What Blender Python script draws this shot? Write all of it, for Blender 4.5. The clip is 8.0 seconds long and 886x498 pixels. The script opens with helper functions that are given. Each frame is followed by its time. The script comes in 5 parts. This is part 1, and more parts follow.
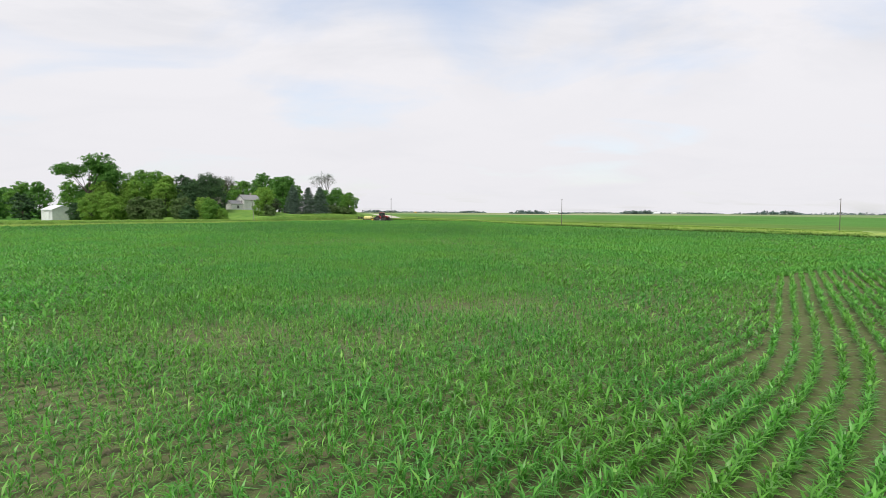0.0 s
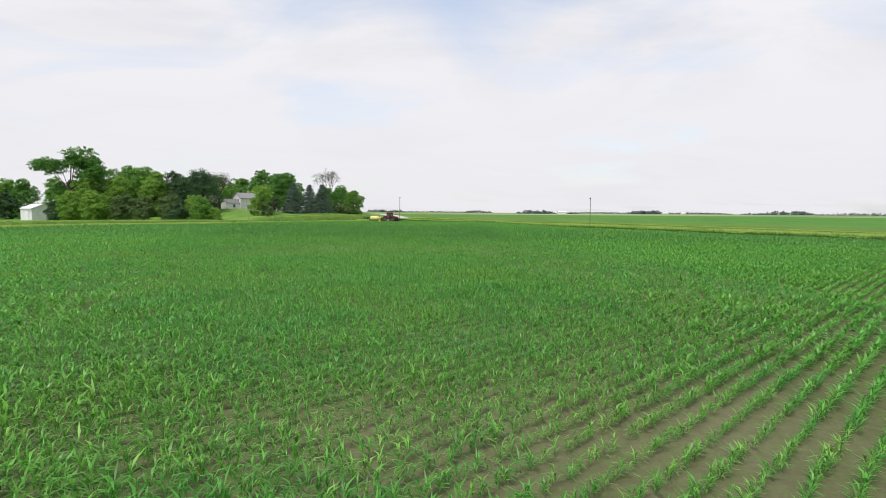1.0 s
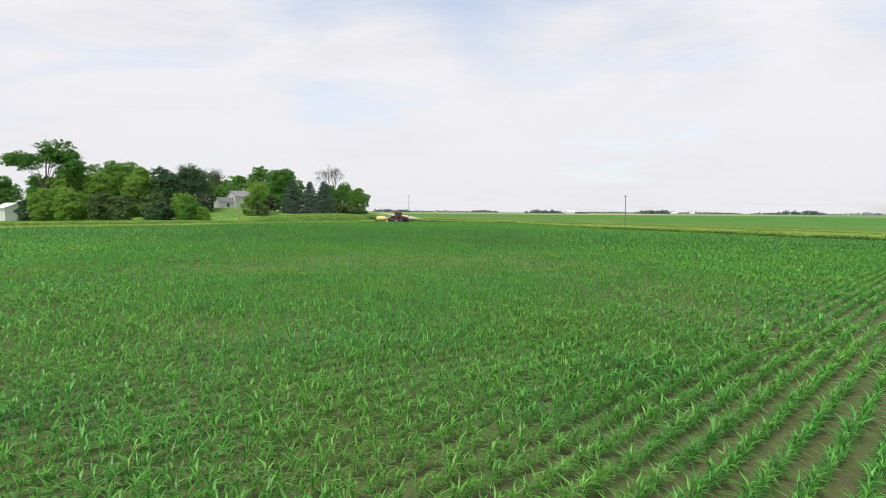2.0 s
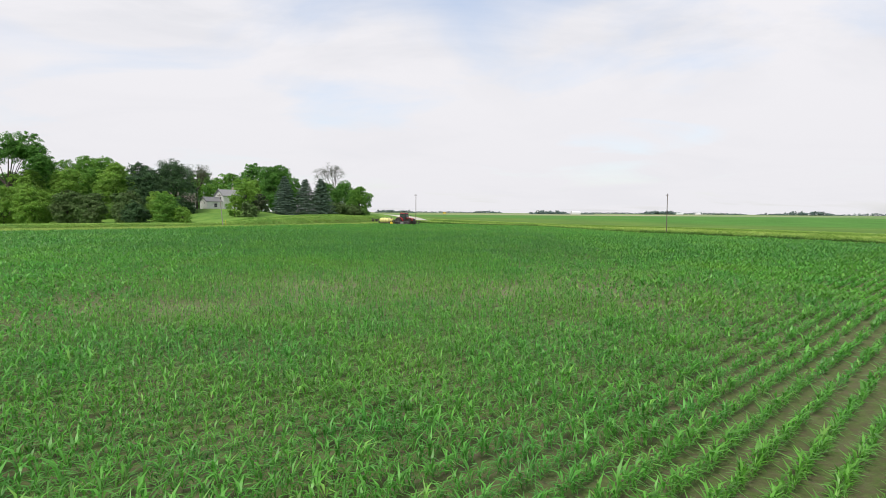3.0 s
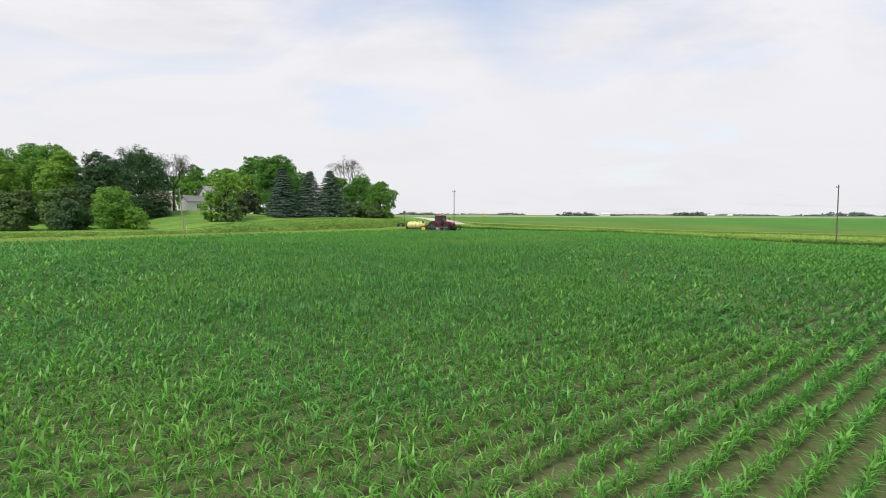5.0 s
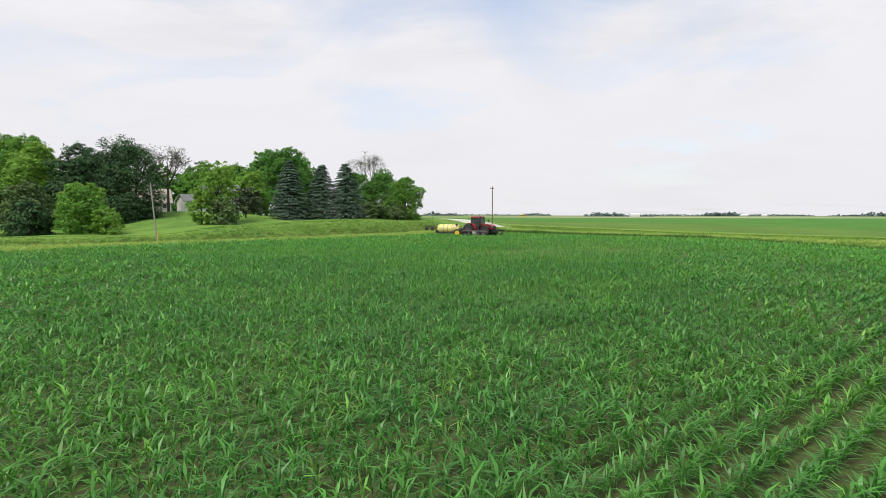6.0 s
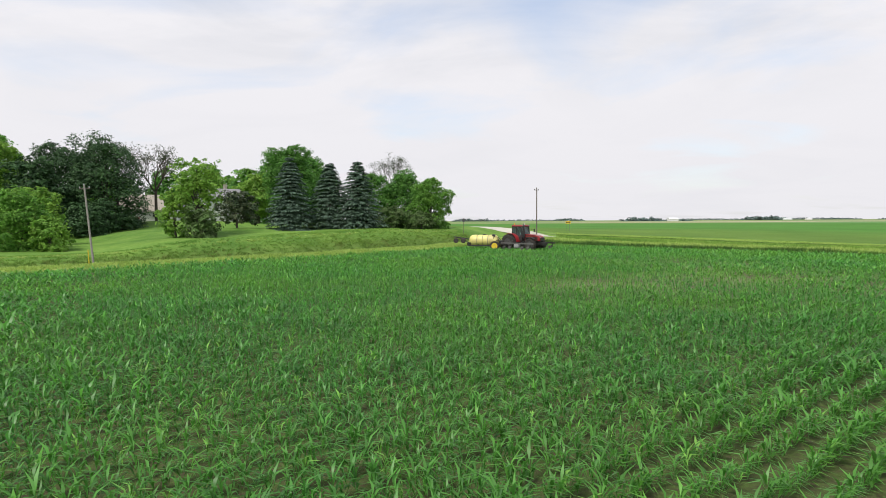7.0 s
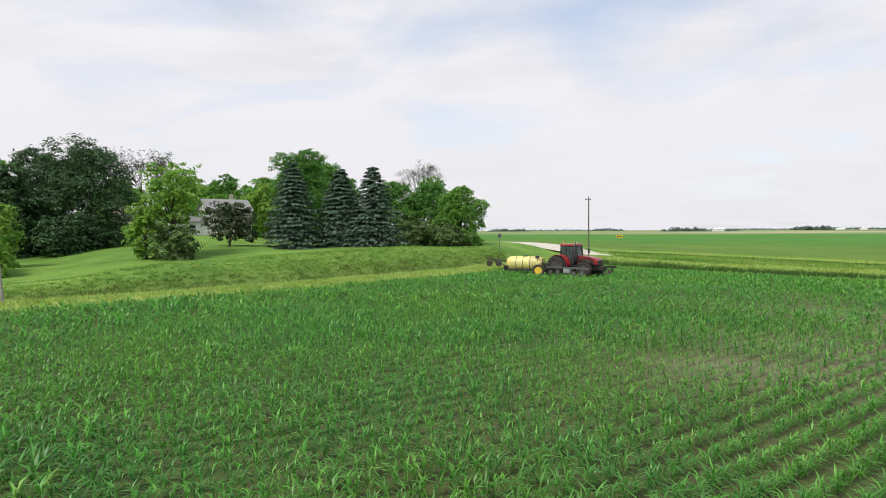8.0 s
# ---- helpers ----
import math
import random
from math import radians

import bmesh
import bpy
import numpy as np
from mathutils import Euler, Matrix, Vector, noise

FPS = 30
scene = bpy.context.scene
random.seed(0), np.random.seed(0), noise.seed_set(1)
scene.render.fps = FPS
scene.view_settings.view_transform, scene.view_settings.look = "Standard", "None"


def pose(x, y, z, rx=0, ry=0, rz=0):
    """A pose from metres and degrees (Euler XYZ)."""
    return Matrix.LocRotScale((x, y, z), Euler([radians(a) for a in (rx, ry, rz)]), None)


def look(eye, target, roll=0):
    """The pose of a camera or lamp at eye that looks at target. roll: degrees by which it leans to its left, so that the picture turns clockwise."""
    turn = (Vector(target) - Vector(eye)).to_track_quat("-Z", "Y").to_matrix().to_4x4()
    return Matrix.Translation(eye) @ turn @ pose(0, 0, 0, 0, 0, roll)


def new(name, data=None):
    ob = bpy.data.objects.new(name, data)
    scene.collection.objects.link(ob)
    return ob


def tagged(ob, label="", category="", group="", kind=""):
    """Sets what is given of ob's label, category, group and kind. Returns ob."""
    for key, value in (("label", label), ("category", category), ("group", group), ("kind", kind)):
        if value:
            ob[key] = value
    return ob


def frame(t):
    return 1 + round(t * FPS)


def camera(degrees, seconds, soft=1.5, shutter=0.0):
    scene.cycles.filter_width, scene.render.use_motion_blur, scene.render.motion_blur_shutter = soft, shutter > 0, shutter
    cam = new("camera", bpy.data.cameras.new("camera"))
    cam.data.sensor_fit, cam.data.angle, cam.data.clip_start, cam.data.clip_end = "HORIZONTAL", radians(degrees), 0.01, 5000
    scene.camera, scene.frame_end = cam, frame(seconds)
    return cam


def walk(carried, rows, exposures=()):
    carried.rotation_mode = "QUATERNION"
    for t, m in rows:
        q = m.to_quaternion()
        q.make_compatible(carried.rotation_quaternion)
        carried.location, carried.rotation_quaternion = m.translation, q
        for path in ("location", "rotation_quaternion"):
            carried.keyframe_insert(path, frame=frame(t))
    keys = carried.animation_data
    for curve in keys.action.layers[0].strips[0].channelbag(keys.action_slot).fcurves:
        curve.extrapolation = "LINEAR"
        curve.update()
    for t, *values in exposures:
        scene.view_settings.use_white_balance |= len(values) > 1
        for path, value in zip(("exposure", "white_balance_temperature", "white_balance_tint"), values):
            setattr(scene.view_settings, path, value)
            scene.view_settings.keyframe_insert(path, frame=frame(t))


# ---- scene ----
cam = camera(74.1, 8.0, soft=0.8)
PATH = [
    (0, (-3.06, 4.069, 4.101), (-3.093, 6.065, 3.976), 0.3),
    (0.5, (-4.799, 14.478, 4.117), (-4.841, 16.474, 3.992), 0.4),
    (1, (-6.555, 24.976, 4.141), (-6.606, 26.971, 4.015), 0.4),
    (1.5, (-8.298, 35.65, 4.148), (-8.359, 37.645, 4.02), 0.4),
    (3, (-13.567, 68.551, 4.182), (-13.645, 70.546, 4.057), 0.4),
    (3.5, (-15.454, 79.686, 4.108), (-15.527, 81.681, 3.985), 0.3),
    (4, (-17.424, 91.097, 4.091), (-17.515, 93.091, 3.97), 0.2),
    (4.5, (-19.514, 102.589, 4.08), (-19.631, 104.582, 3.961), 0.2),
    (6, (-25.942, 136.769, 4.126), (-26.174, 138.752, 4.01), 0.1),
    (6.5, (-27.586, 148.028, 4.242), (-27.863, 150.005, 4.131), -0.0),
    (7, (-28.868, 158.709, 4.502), (-29.205, 160.678, 4.406), -0.3),
    (7.5, (-30.051, 167.748, 5.027), (-30.462, 169.703, 4.946), -0.3),
    (8, (-31.029, 175.453, 5.419), (-31.487, 177.399, 5.357), -0.3),
]
walk(cam, [(t, look(eye, target, roll)) for t, eye, target, roll in PATH])

# ---- light ----
SUN_EL, SUN_AZ = 56.0, 205.0        # degrees; azimuth clockwise from +y
world = bpy.data.worlds.new("overcast_sky")
scene.world = world
world.use_nodes = True
wn, wl = world.node_tree.nodes, world.node_tree.links
wn.clear()
w_out = wn.new("ShaderNodeOutputWorld")
w_bg = wn.new("ShaderNodeBackground")
w_sky = wn.new("ShaderNodeTexSky")
w_sky.sky_type = "NISHITA"
w_sky.sun_disc = False
w_sky.sun_elevation = radians(SUN_EL)
w_sky.sun_rotation = radians(SUN_AZ)
w_sky.air_density, w_sky.dust_density = 1.0, 1.5
w_dim = wn.new("ShaderNodeVectorMath")
w_dim.operation = "SCALE"
w_dim.inputs["Scale"].default_value = 0.2
wl.new(w_sky.outputs[0], w_dim.inputs[0])
w_co = wn.new("ShaderNodeTexCoord")
w_sep = wn.new("ShaderNodeSeparateXYZ")
wl.new(w_co.outputs["Generated"], w_sep.inputs[0])


def w_math(op, a, b=None, clamp=False):
    n = wn.new("ShaderNodeMath")
    n.operation, n.use_clamp = op, clamp
    for i, v in enumerate((a, b)):
        if v is None:
            continue
        if isinstance(v, (int, float)):
            n.inputs[i].default_value = v
        else:
            wl.new(v, n.inputs[i])
    return n.outputs[0]


w_up = w_math("ADD", w_math("MAXIMUM", w_sep.outputs[2], 0.0), 0.16)
w_flat = wn.new("ShaderNodeCombineXYZ")
wl.new(w_math("DIVIDE", w_sep.outputs[0], w_up), w_flat.inputs[0])
wl.new(w_math("DIVIDE", w_sep.outputs[1], w_up), w_flat.inputs[1])
w_cloud = wn.new("ShaderNodeTexNoise")
w_cloud.inputs["Scale"].default_value = 1.5
w_cloud.inputs["Detail"].default_value = 7.0
w_cloud.inputs["Roughness"].default_value = 0.52
w_cloud.inputs["Distortion"].default_value = 0.5
w_map = wn.new("ShaderNodeMapping")
w_map.inputs["Location"].default_value = (0.35, 0.9, 0.0)
w_map.inputs["Scale"].default_value = (0.7, 0.95, 1.0)
wl.new(w_flat.outputs[0], w_map.inputs[0])
wl.new(w_map.outputs[0], w_cloud.inputs["Vector"])
# thin places in the cloud sheet, higher up and towards +y
w_dot = wn.new("ShaderNodeVectorMath")
w_dot.operation = "DOT_PRODUCT"
wl.new(w_co.outputs["Generated"], w_dot.inputs[0])
w_dot.inputs[1].default_value = Vector((0.055, 0.90, 0.40)).normalized()
w_gap = w_math("MULTIPLY", w_math("SUBTRACT", w_dot.outputs["Value"], 0.985, True), 20.0, True)
w_high = w_math("MULTIPLY", w_math("SUBTRACT", w_sep.outputs[2], 0.17, True), 6.0, True)
w_thin = w_math("ADD", w_math("MULTIPLY", w_high, 0.30), w_math("MULTIPLY", w_math("MULTIPLY", w_gap, w_high), 0.75))
w_fac = w_math("SUBTRACT", w_math("ADD", w_math("MULTIPLY", w_math("SUBTRACT", w_cloud.outputs["Fac"], 0.5), 1.9), 1.1), w_thin, True)
w_shade = wn.new("ShaderNodeTexNoise")
w_shade.inputs["Scale"].default_value = 1.3
w_shade.inputs["Detail"].default_value = 8.0
w_shade.inputs["Roughness"].default_value = 0.58
w_shade.inputs["Distortion"].default_value = 0.8
wl.new(w_map.outputs[0], w_shade.inputs["Vector"])
# shreds show overhead; low down the sheet evens out
w_even = w_math("ADD", w_math("MULTIPLY", w_math("SUBTRACT", w_shade.outputs["Fac"], 0.62), w_math("ADD", w_math("MULTIPLY", w_high, 0.8), 0.2)), 0.62)
w_white = wn.new("ShaderNodeValToRGB")
w_white.color_ramp.elements[0].position, w_white.color_ramp.elements[0].color = 0.36, (0.72, 0.73, 0.78, 1)
w_white.color_ramp.elements[1].position, w_white.color_ramp.elements[1].color = 0.60, (0.868, 0.857, 0.892, 1)
wl.new(w_even, w_white.inputs[0])
w_mix = wn.new("ShaderNodeMix")
w_mix.data_type = "RGBA"
wl.new(w_fac, w_mix.inputs["Factor"])
wl.new(w_dim.outputs[0], w_mix.inputs["A"])
wl.new(w_white.outputs[0], w_mix.inputs["B"])
wl.new(w_mix.outputs["Result"], w_bg.inputs["Color"])
# the sheet is a little brighter overhead
wl.new(w_math("ADD", w_math("MULTIPLY", w_math("MAXIMUM", w_sep.outputs[2], 0.0), 0.18), 0.972), w_bg.inputs["Strength"])
wl.new(w_bg.outputs[0], w_out.inputs["Surface"])

sun = new("sun", bpy.data.lights.new("sun", "SUN"))
sun.data.energy, sun.data.angle, sun.data.color = 2.9, radians(14), (1.0, 0.95, 0.87)
sun_dir = Vector((math.sin(radians(SUN_AZ)) * math.cos(radians(SUN_EL)), math.cos(radians(SUN_AZ)) * math.cos(radians(SUN_EL)), math.sin(radians(SUN_EL))))
sun.matrix_world = look(sun_dir * 100, (0, 0, 0))
scene.view_settings.exposure = 0.0


# ---- materials ----
def material(name, base, rough=0.7, metal=0.0, second=None, scale=4.0, detail=5.0, third=None, scale2=0.3, bump=0.0, bump_scale=40.0,
             translucent=0.0, island=0.0, obj_random=0.0, spec=0.5, coat=0.0):
    """A principled material: base and second mixed by a fine noise, third laid in by a broad one, with relief and per-piece variation."""
    m = bpy.data.materials.new(name)
    m.use_nodes = True
    nt = m.node_tree
    n, l = nt.nodes, nt.links
    bsdf = n["Principled BSDF"]
    bsdf.inputs["Roughness"].default_value = rough
    bsdf.inputs["Metallic"].default_value = metal
    bsdf.inputs["Specular IOR Level"].default_value = spec
    bsdf.inputs["Coat Weight"].default_value = coat
    co = n.new("ShaderNodeNewGeometry").outputs["Position"]
    colour = n.new("ShaderNodeRGB")
    colour.outputs[0].default_value = (*base, 1)
    out = colour.outputs[0]

    def blend(a, rgb, fac):
        mx = n.new("ShaderNodeMix")
        mx.data_type = "RGBA"
        l.new(fac, mx.inputs["Factor"])
        l.new(a, mx.inputs["A"])
        mx.inputs["B"].default_value = (*rgb, 1)
        return mx.outputs["Result"]

    def noise_fac(s, lo, hi, d):
        t = n.new("ShaderNodeTexNoise")
        t.inputs["Scale"].default_value, t.inputs["Detail"].default_value = s, d
        l.new(co, t.inputs["Vector"])
        r = n.new("ShaderNodeMapRange")
        r.inputs["From Min"].default_value, r.inputs["From Max"].default_value = lo, hi
        l.new(t.outputs["Fac"], r.inputs["Value"])
        return r.outputs["Result"]

    if second:
        out = blend(out, second, noise_fac(scale, 0.35, 0.65, detail))
    if third:
        out = blend(out, third, noise_fac(scale2, 0.45, 0.7, 3.0))
    if island or obj_random:
        src = n.new("ShaderNodeNewGeometry").outputs["Random Per Island"] if island else n.new("ShaderNodeObjectInfo").outputs["Random"]
        r = n.new("ShaderNodeMapRange")
        amount = island or obj_random
        r.inputs["To Min"].default_value, r.inputs["To Max"].default_value = 1 - amount, 1 + amount
        l.new(src, r.inputs["Value"])
        hsv = n.new("ShaderNodeHueSaturation")
        l.new(r.outputs["Result"], hsv.inputs["Value"])
        l.new(out, hsv.inputs["Color"])
        out = hsv.outputs["Color"]
    l.new(out, bsdf.inputs["Base Color"])
    if bump:
        t = n.new("ShaderNodeTexNoise")
        t.inputs["Scale"].default_value, t.inputs["Detail"].default_value = bump_scale, 6.0
        l.new(co, t.inputs["Vector"])
        b = n.new("ShaderNodeBump")
        b.inputs["Strength"].default_value, b.inputs["Distance"].default_value = bump, 0.05
        l.new(t.outputs["Fac"], b.inputs["Height"])
        l.new(b.outputs[0], bsdf.inputs["Normal"])
    if translucent:
        tr = n.new("ShaderNodeBsdfTranslucent")
        l.new(out, tr.inputs["Color"])
        mx = n.new("ShaderNodeMixShader")
        mx.inputs[0].default_value = translucent
        l.new(bsdf.outputs[0], mx.inputs[1])
        l.new(tr.outputs[0], mx.inputs[2])
        l.new(mx.outputs[0], n["Material Output"].inputs["Surface"])
    return m


M_CORN = material("corn_leaf", (0.142, 0.4, 0.055), 0.42, second=(0.105, 0.365, 0.057), scale=0.25, third=(0.158, 0.39, 0.05), scale2=0.09, island=0.38, translucent=0.48, spec=0.5)
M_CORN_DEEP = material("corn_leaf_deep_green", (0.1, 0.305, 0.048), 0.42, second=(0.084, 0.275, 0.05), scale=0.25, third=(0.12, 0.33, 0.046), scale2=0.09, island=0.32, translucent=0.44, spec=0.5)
M_CORN_THIN = material("corn_leaf_pale", (0.2, 0.41, 0.072), 0.5, second=(0.155, 0.375, 0.06), scale=0.5, island=0.5, translucent=0.4, spec=0.45)
M_GRASS = material("verge_grass", (0.2, 0.36, 0.062), 0.7, second=(0.26, 0.405, 0.08), scale=0.22, third=(0.15, 0.305, 0.055), scale2=0.07, island=0.2, translucent=0.45, spec=0.2)
M_GRASS_DRY = material("seeding_grass", (0.42, 0.54, 0.15), 0.75, second=(0.35, 0.49, 0.12), scale=0.3, island=0.2, translucent=0.45, spec=0.2)
# weeds coloured dark so that they carry the shade of the roadside ditch
M_DITCH_SHADE = material("ditch_weeds_shade_dark", (0.085, 0.165, 0.036), 0.7, second=(0.06, 0.125, 0.03), scale=0.3, island=0.3, translucent=0.3, spec=0.2)
M_OLIVE = material("olive_ditch_grass", (0.185, 0.3, 0.056), 0.7, second=(0.145, 0.255, 0.05), scale=0.3, third=(0.19, 0.225, 0.063), scale2=0.4, island=0.25, translucent=0.35, spec=0.2)
M_LEAF = material("leaf_green", (0.128, 0.295, 0.05), 0.6, second=(0.09, 0.235, 0.046), scale=0.5, island=0.4, translucent=0.5, spec=0.25)
M_LEAF_MID = material("leaf_mid_green", (0.182, 0.365, 0.055), 0.6, second=(0.122, 0.29, 0.05), scale=0.45, island=0.4, translucent=0.5, spec=0.25)
M_LEAF_LIME = material("leaf_lime", (0.265, 0.44, 0.07), 0.6, second=(0.18, 0.355, 0.06), scale=0.6, island=0.35, translucent=0.5, spec=0.25)
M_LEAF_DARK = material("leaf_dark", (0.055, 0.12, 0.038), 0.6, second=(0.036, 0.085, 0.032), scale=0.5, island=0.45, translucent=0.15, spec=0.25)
M_LEAF_BROWN = material("leaf_dull_olive", (0.1, 0.185, 0.05), 0.65, second=(0.095, 0.14, 0.05), scale=0.5, island=0.4, translucent=0.2, spec=0.2)
M_LEAF_GREY = material("leaf_sparse_grey", (0.11, 0.13, 0.08), 0.65, second=(0.07, 0.1, 0.05), scale=0.6, island=0.35, translucent=0.25, spec=0.2)
M_NEEDLE = material("spruce_needles_blue", (0.088, 0.145, 0.098), 0.6, second=(0.11, 0.17, 0.122), scale=1.2, island=0.45, translucent=0.2, spec=0.2)
M_NEEDLE2 = material("spruce_needles_dark", (0.072, 0.125, 0.072), 0.6, second=(0.082, 0.135, 0.09), scale=1.2, island=0.45, translucent=0.2, spec=0.2)
# paler needles for the outer ends of the boughs
M_NEEDLE_TIP = material("spruce_pale_tips", (0.12, 0.185, 0.135), 0.6, second=(0.085, 0.145, 0.095), scale=1.0, island=0.5, spec=0.2)
M_PINE = material("pine_needles", (0.045, 0.08, 0.035), 0.65, second=(0.07, 0.085, 0.04), scale=0.9, island=0.4, spec=0.2)
M_BARK = material("bark", (0.09, 0.07, 0.055), 0.9, second=(0.05, 0.04, 0.033), scale=6.0, bump=0.6, bump_scale=12.0)
# paler and bluer than other leaves: distance haze is mixed into the colour
M_FAR_HAZED = material("far_woods_hazed_leaf", (0.135, 0.19, 0.165), 0.7, second=(0.105, 0.165, 0.15), scale=0.08, island=0.4, spec=0.2)
M_POLE = material("weathered_pole_wood", (0.17, 0.14, 0.115), 0.85, second=(0.1, 0.082, 0.07), scale=9.0, bump=0.4, bump_scale=30.0)
M_POLE_GREY = material("silvered_pole_wood", (0.33, 0.31, 0.28), 0.85, second=(0.22, 0.2, 0.18), scale=9.0, bump=0.4, bump_scale=30.0)
M_RED = material("red_paint", (0.31, 0.009, 0.02), 0.36, second=(0.22, 0.01, 0.016), scale=1.5, third=(0.3, 0.05, 0.04), scale2=0.8, coat=0.3)
M_BLACK = material("black_paint", (0.02, 0.02, 0.021), 0.5, second=(0.04, 0.037, 0.034), scale=5.0)
M_RUBBER = material("tyre_rubber", (0.022, 0.021, 0.02), 0.8, second=(0.06, 0.05, 0.04), scale=5.0, bump=0.3, bump_scale=20.0)
M_STEEL = material("grey_steel", (0.2, 0.2, 0.2), 0.5, 0.5, second=(0.13, 0.12, 0.11), scale=6.0)
M_GREY = material("grey_paint", (0.34, 0.35, 0.36), 0.5, second=(0.24, 0.24, 0.24), scale=4.0)
M_RIM = material("dull_rim_paint", (0.1, 0.1, 0.1), 0.5, 0.2, second=(0.06, 0.055, 0.05), scale=6.0)
M_YELLOW = material("yellow_paint", (0.72, 0.52, 0.03), 0.45, second=(0.6, 0.42, 0.04), scale=3.0)
M_TANK = material("yellow_poly_tank", (0.72, 0.66, 0.24), 0.42, second=(0.64, 0.57, 0.18), scale=1.2, third=(0.5, 0.44, 0.17), scale2=0.9)
M_WHITE = material("white_siding", (0.74, 0.74, 0.72), 0.6, second=(0.64, 0.64, 0.62), scale=1.5)
M_METALW = material("white_sheet_metal", (0.78, 0.79, 0.8), 0.4, second=(0.68, 0.69, 0.7), scale=0.8)
M_ROOF = material("grey_shingles", (0.27, 0.27, 0.27), 0.85, second=(0.21, 0.21, 0.21), scale=3.0, bump=0.3, bump_scale=9.0)
M_ROOF_TAN = material("tan_shingles", (0.44, 0.4, 0.33), 0.85, second=(0.36, 0.32, 0.27), scale=3.0, bump=0.3, bump_scale=9.0)
M_SIGN = material("yellow_sign_sheet", (0.8, 0.55, 0.03), 0.4, second=(0.72, 0.48, 0.03), scale=2.0)
M_SIGN_BACK = material("dull_aluminium", (0.12, 0.125, 0.13), 0.5, 0.4, second=(0.08, 0.08, 0.085), scale=5.0)
M_GRAVEL = material("pale_gravel", (0.58, 0.55, 0.47), 0.95, second=(0.5, 0.475, 0.4), scale=1.5, third=(0.44, 0.42, 0.35), scale2=0.25, bump=0.5, bump_scale=8.0)
M_LIGHT = material("lamp_lens", (0.8, 0.35, 0.04), 0.2)
M_GLASS = bpy.data.materials.new("cab_glass")
M_GLASS.use_nodes = True
_g = M_GLASS.node_tree.nodes["Principled BSDF"]
_g.inputs["Base Color"].default_value = (0.25, 0.32, 0.33, 1)
_g.inputs["Roughness"].default_value = 0.03
_g.inputs["Transmission Weight"].default_value = 0.85
_g.inputs["IOR"].default_value = 1.45
M_PANE = bpy.data.materials.new("window_glass")
M_PANE.use_nodes = True
_g = M_PANE.node_tree.nodes["Principled BSDF"]
_g.inputs["Base Color"].default_value = (0.03, 0.035, 0.04, 1)
_g.inputs["Roughness"].default_value = 0.05


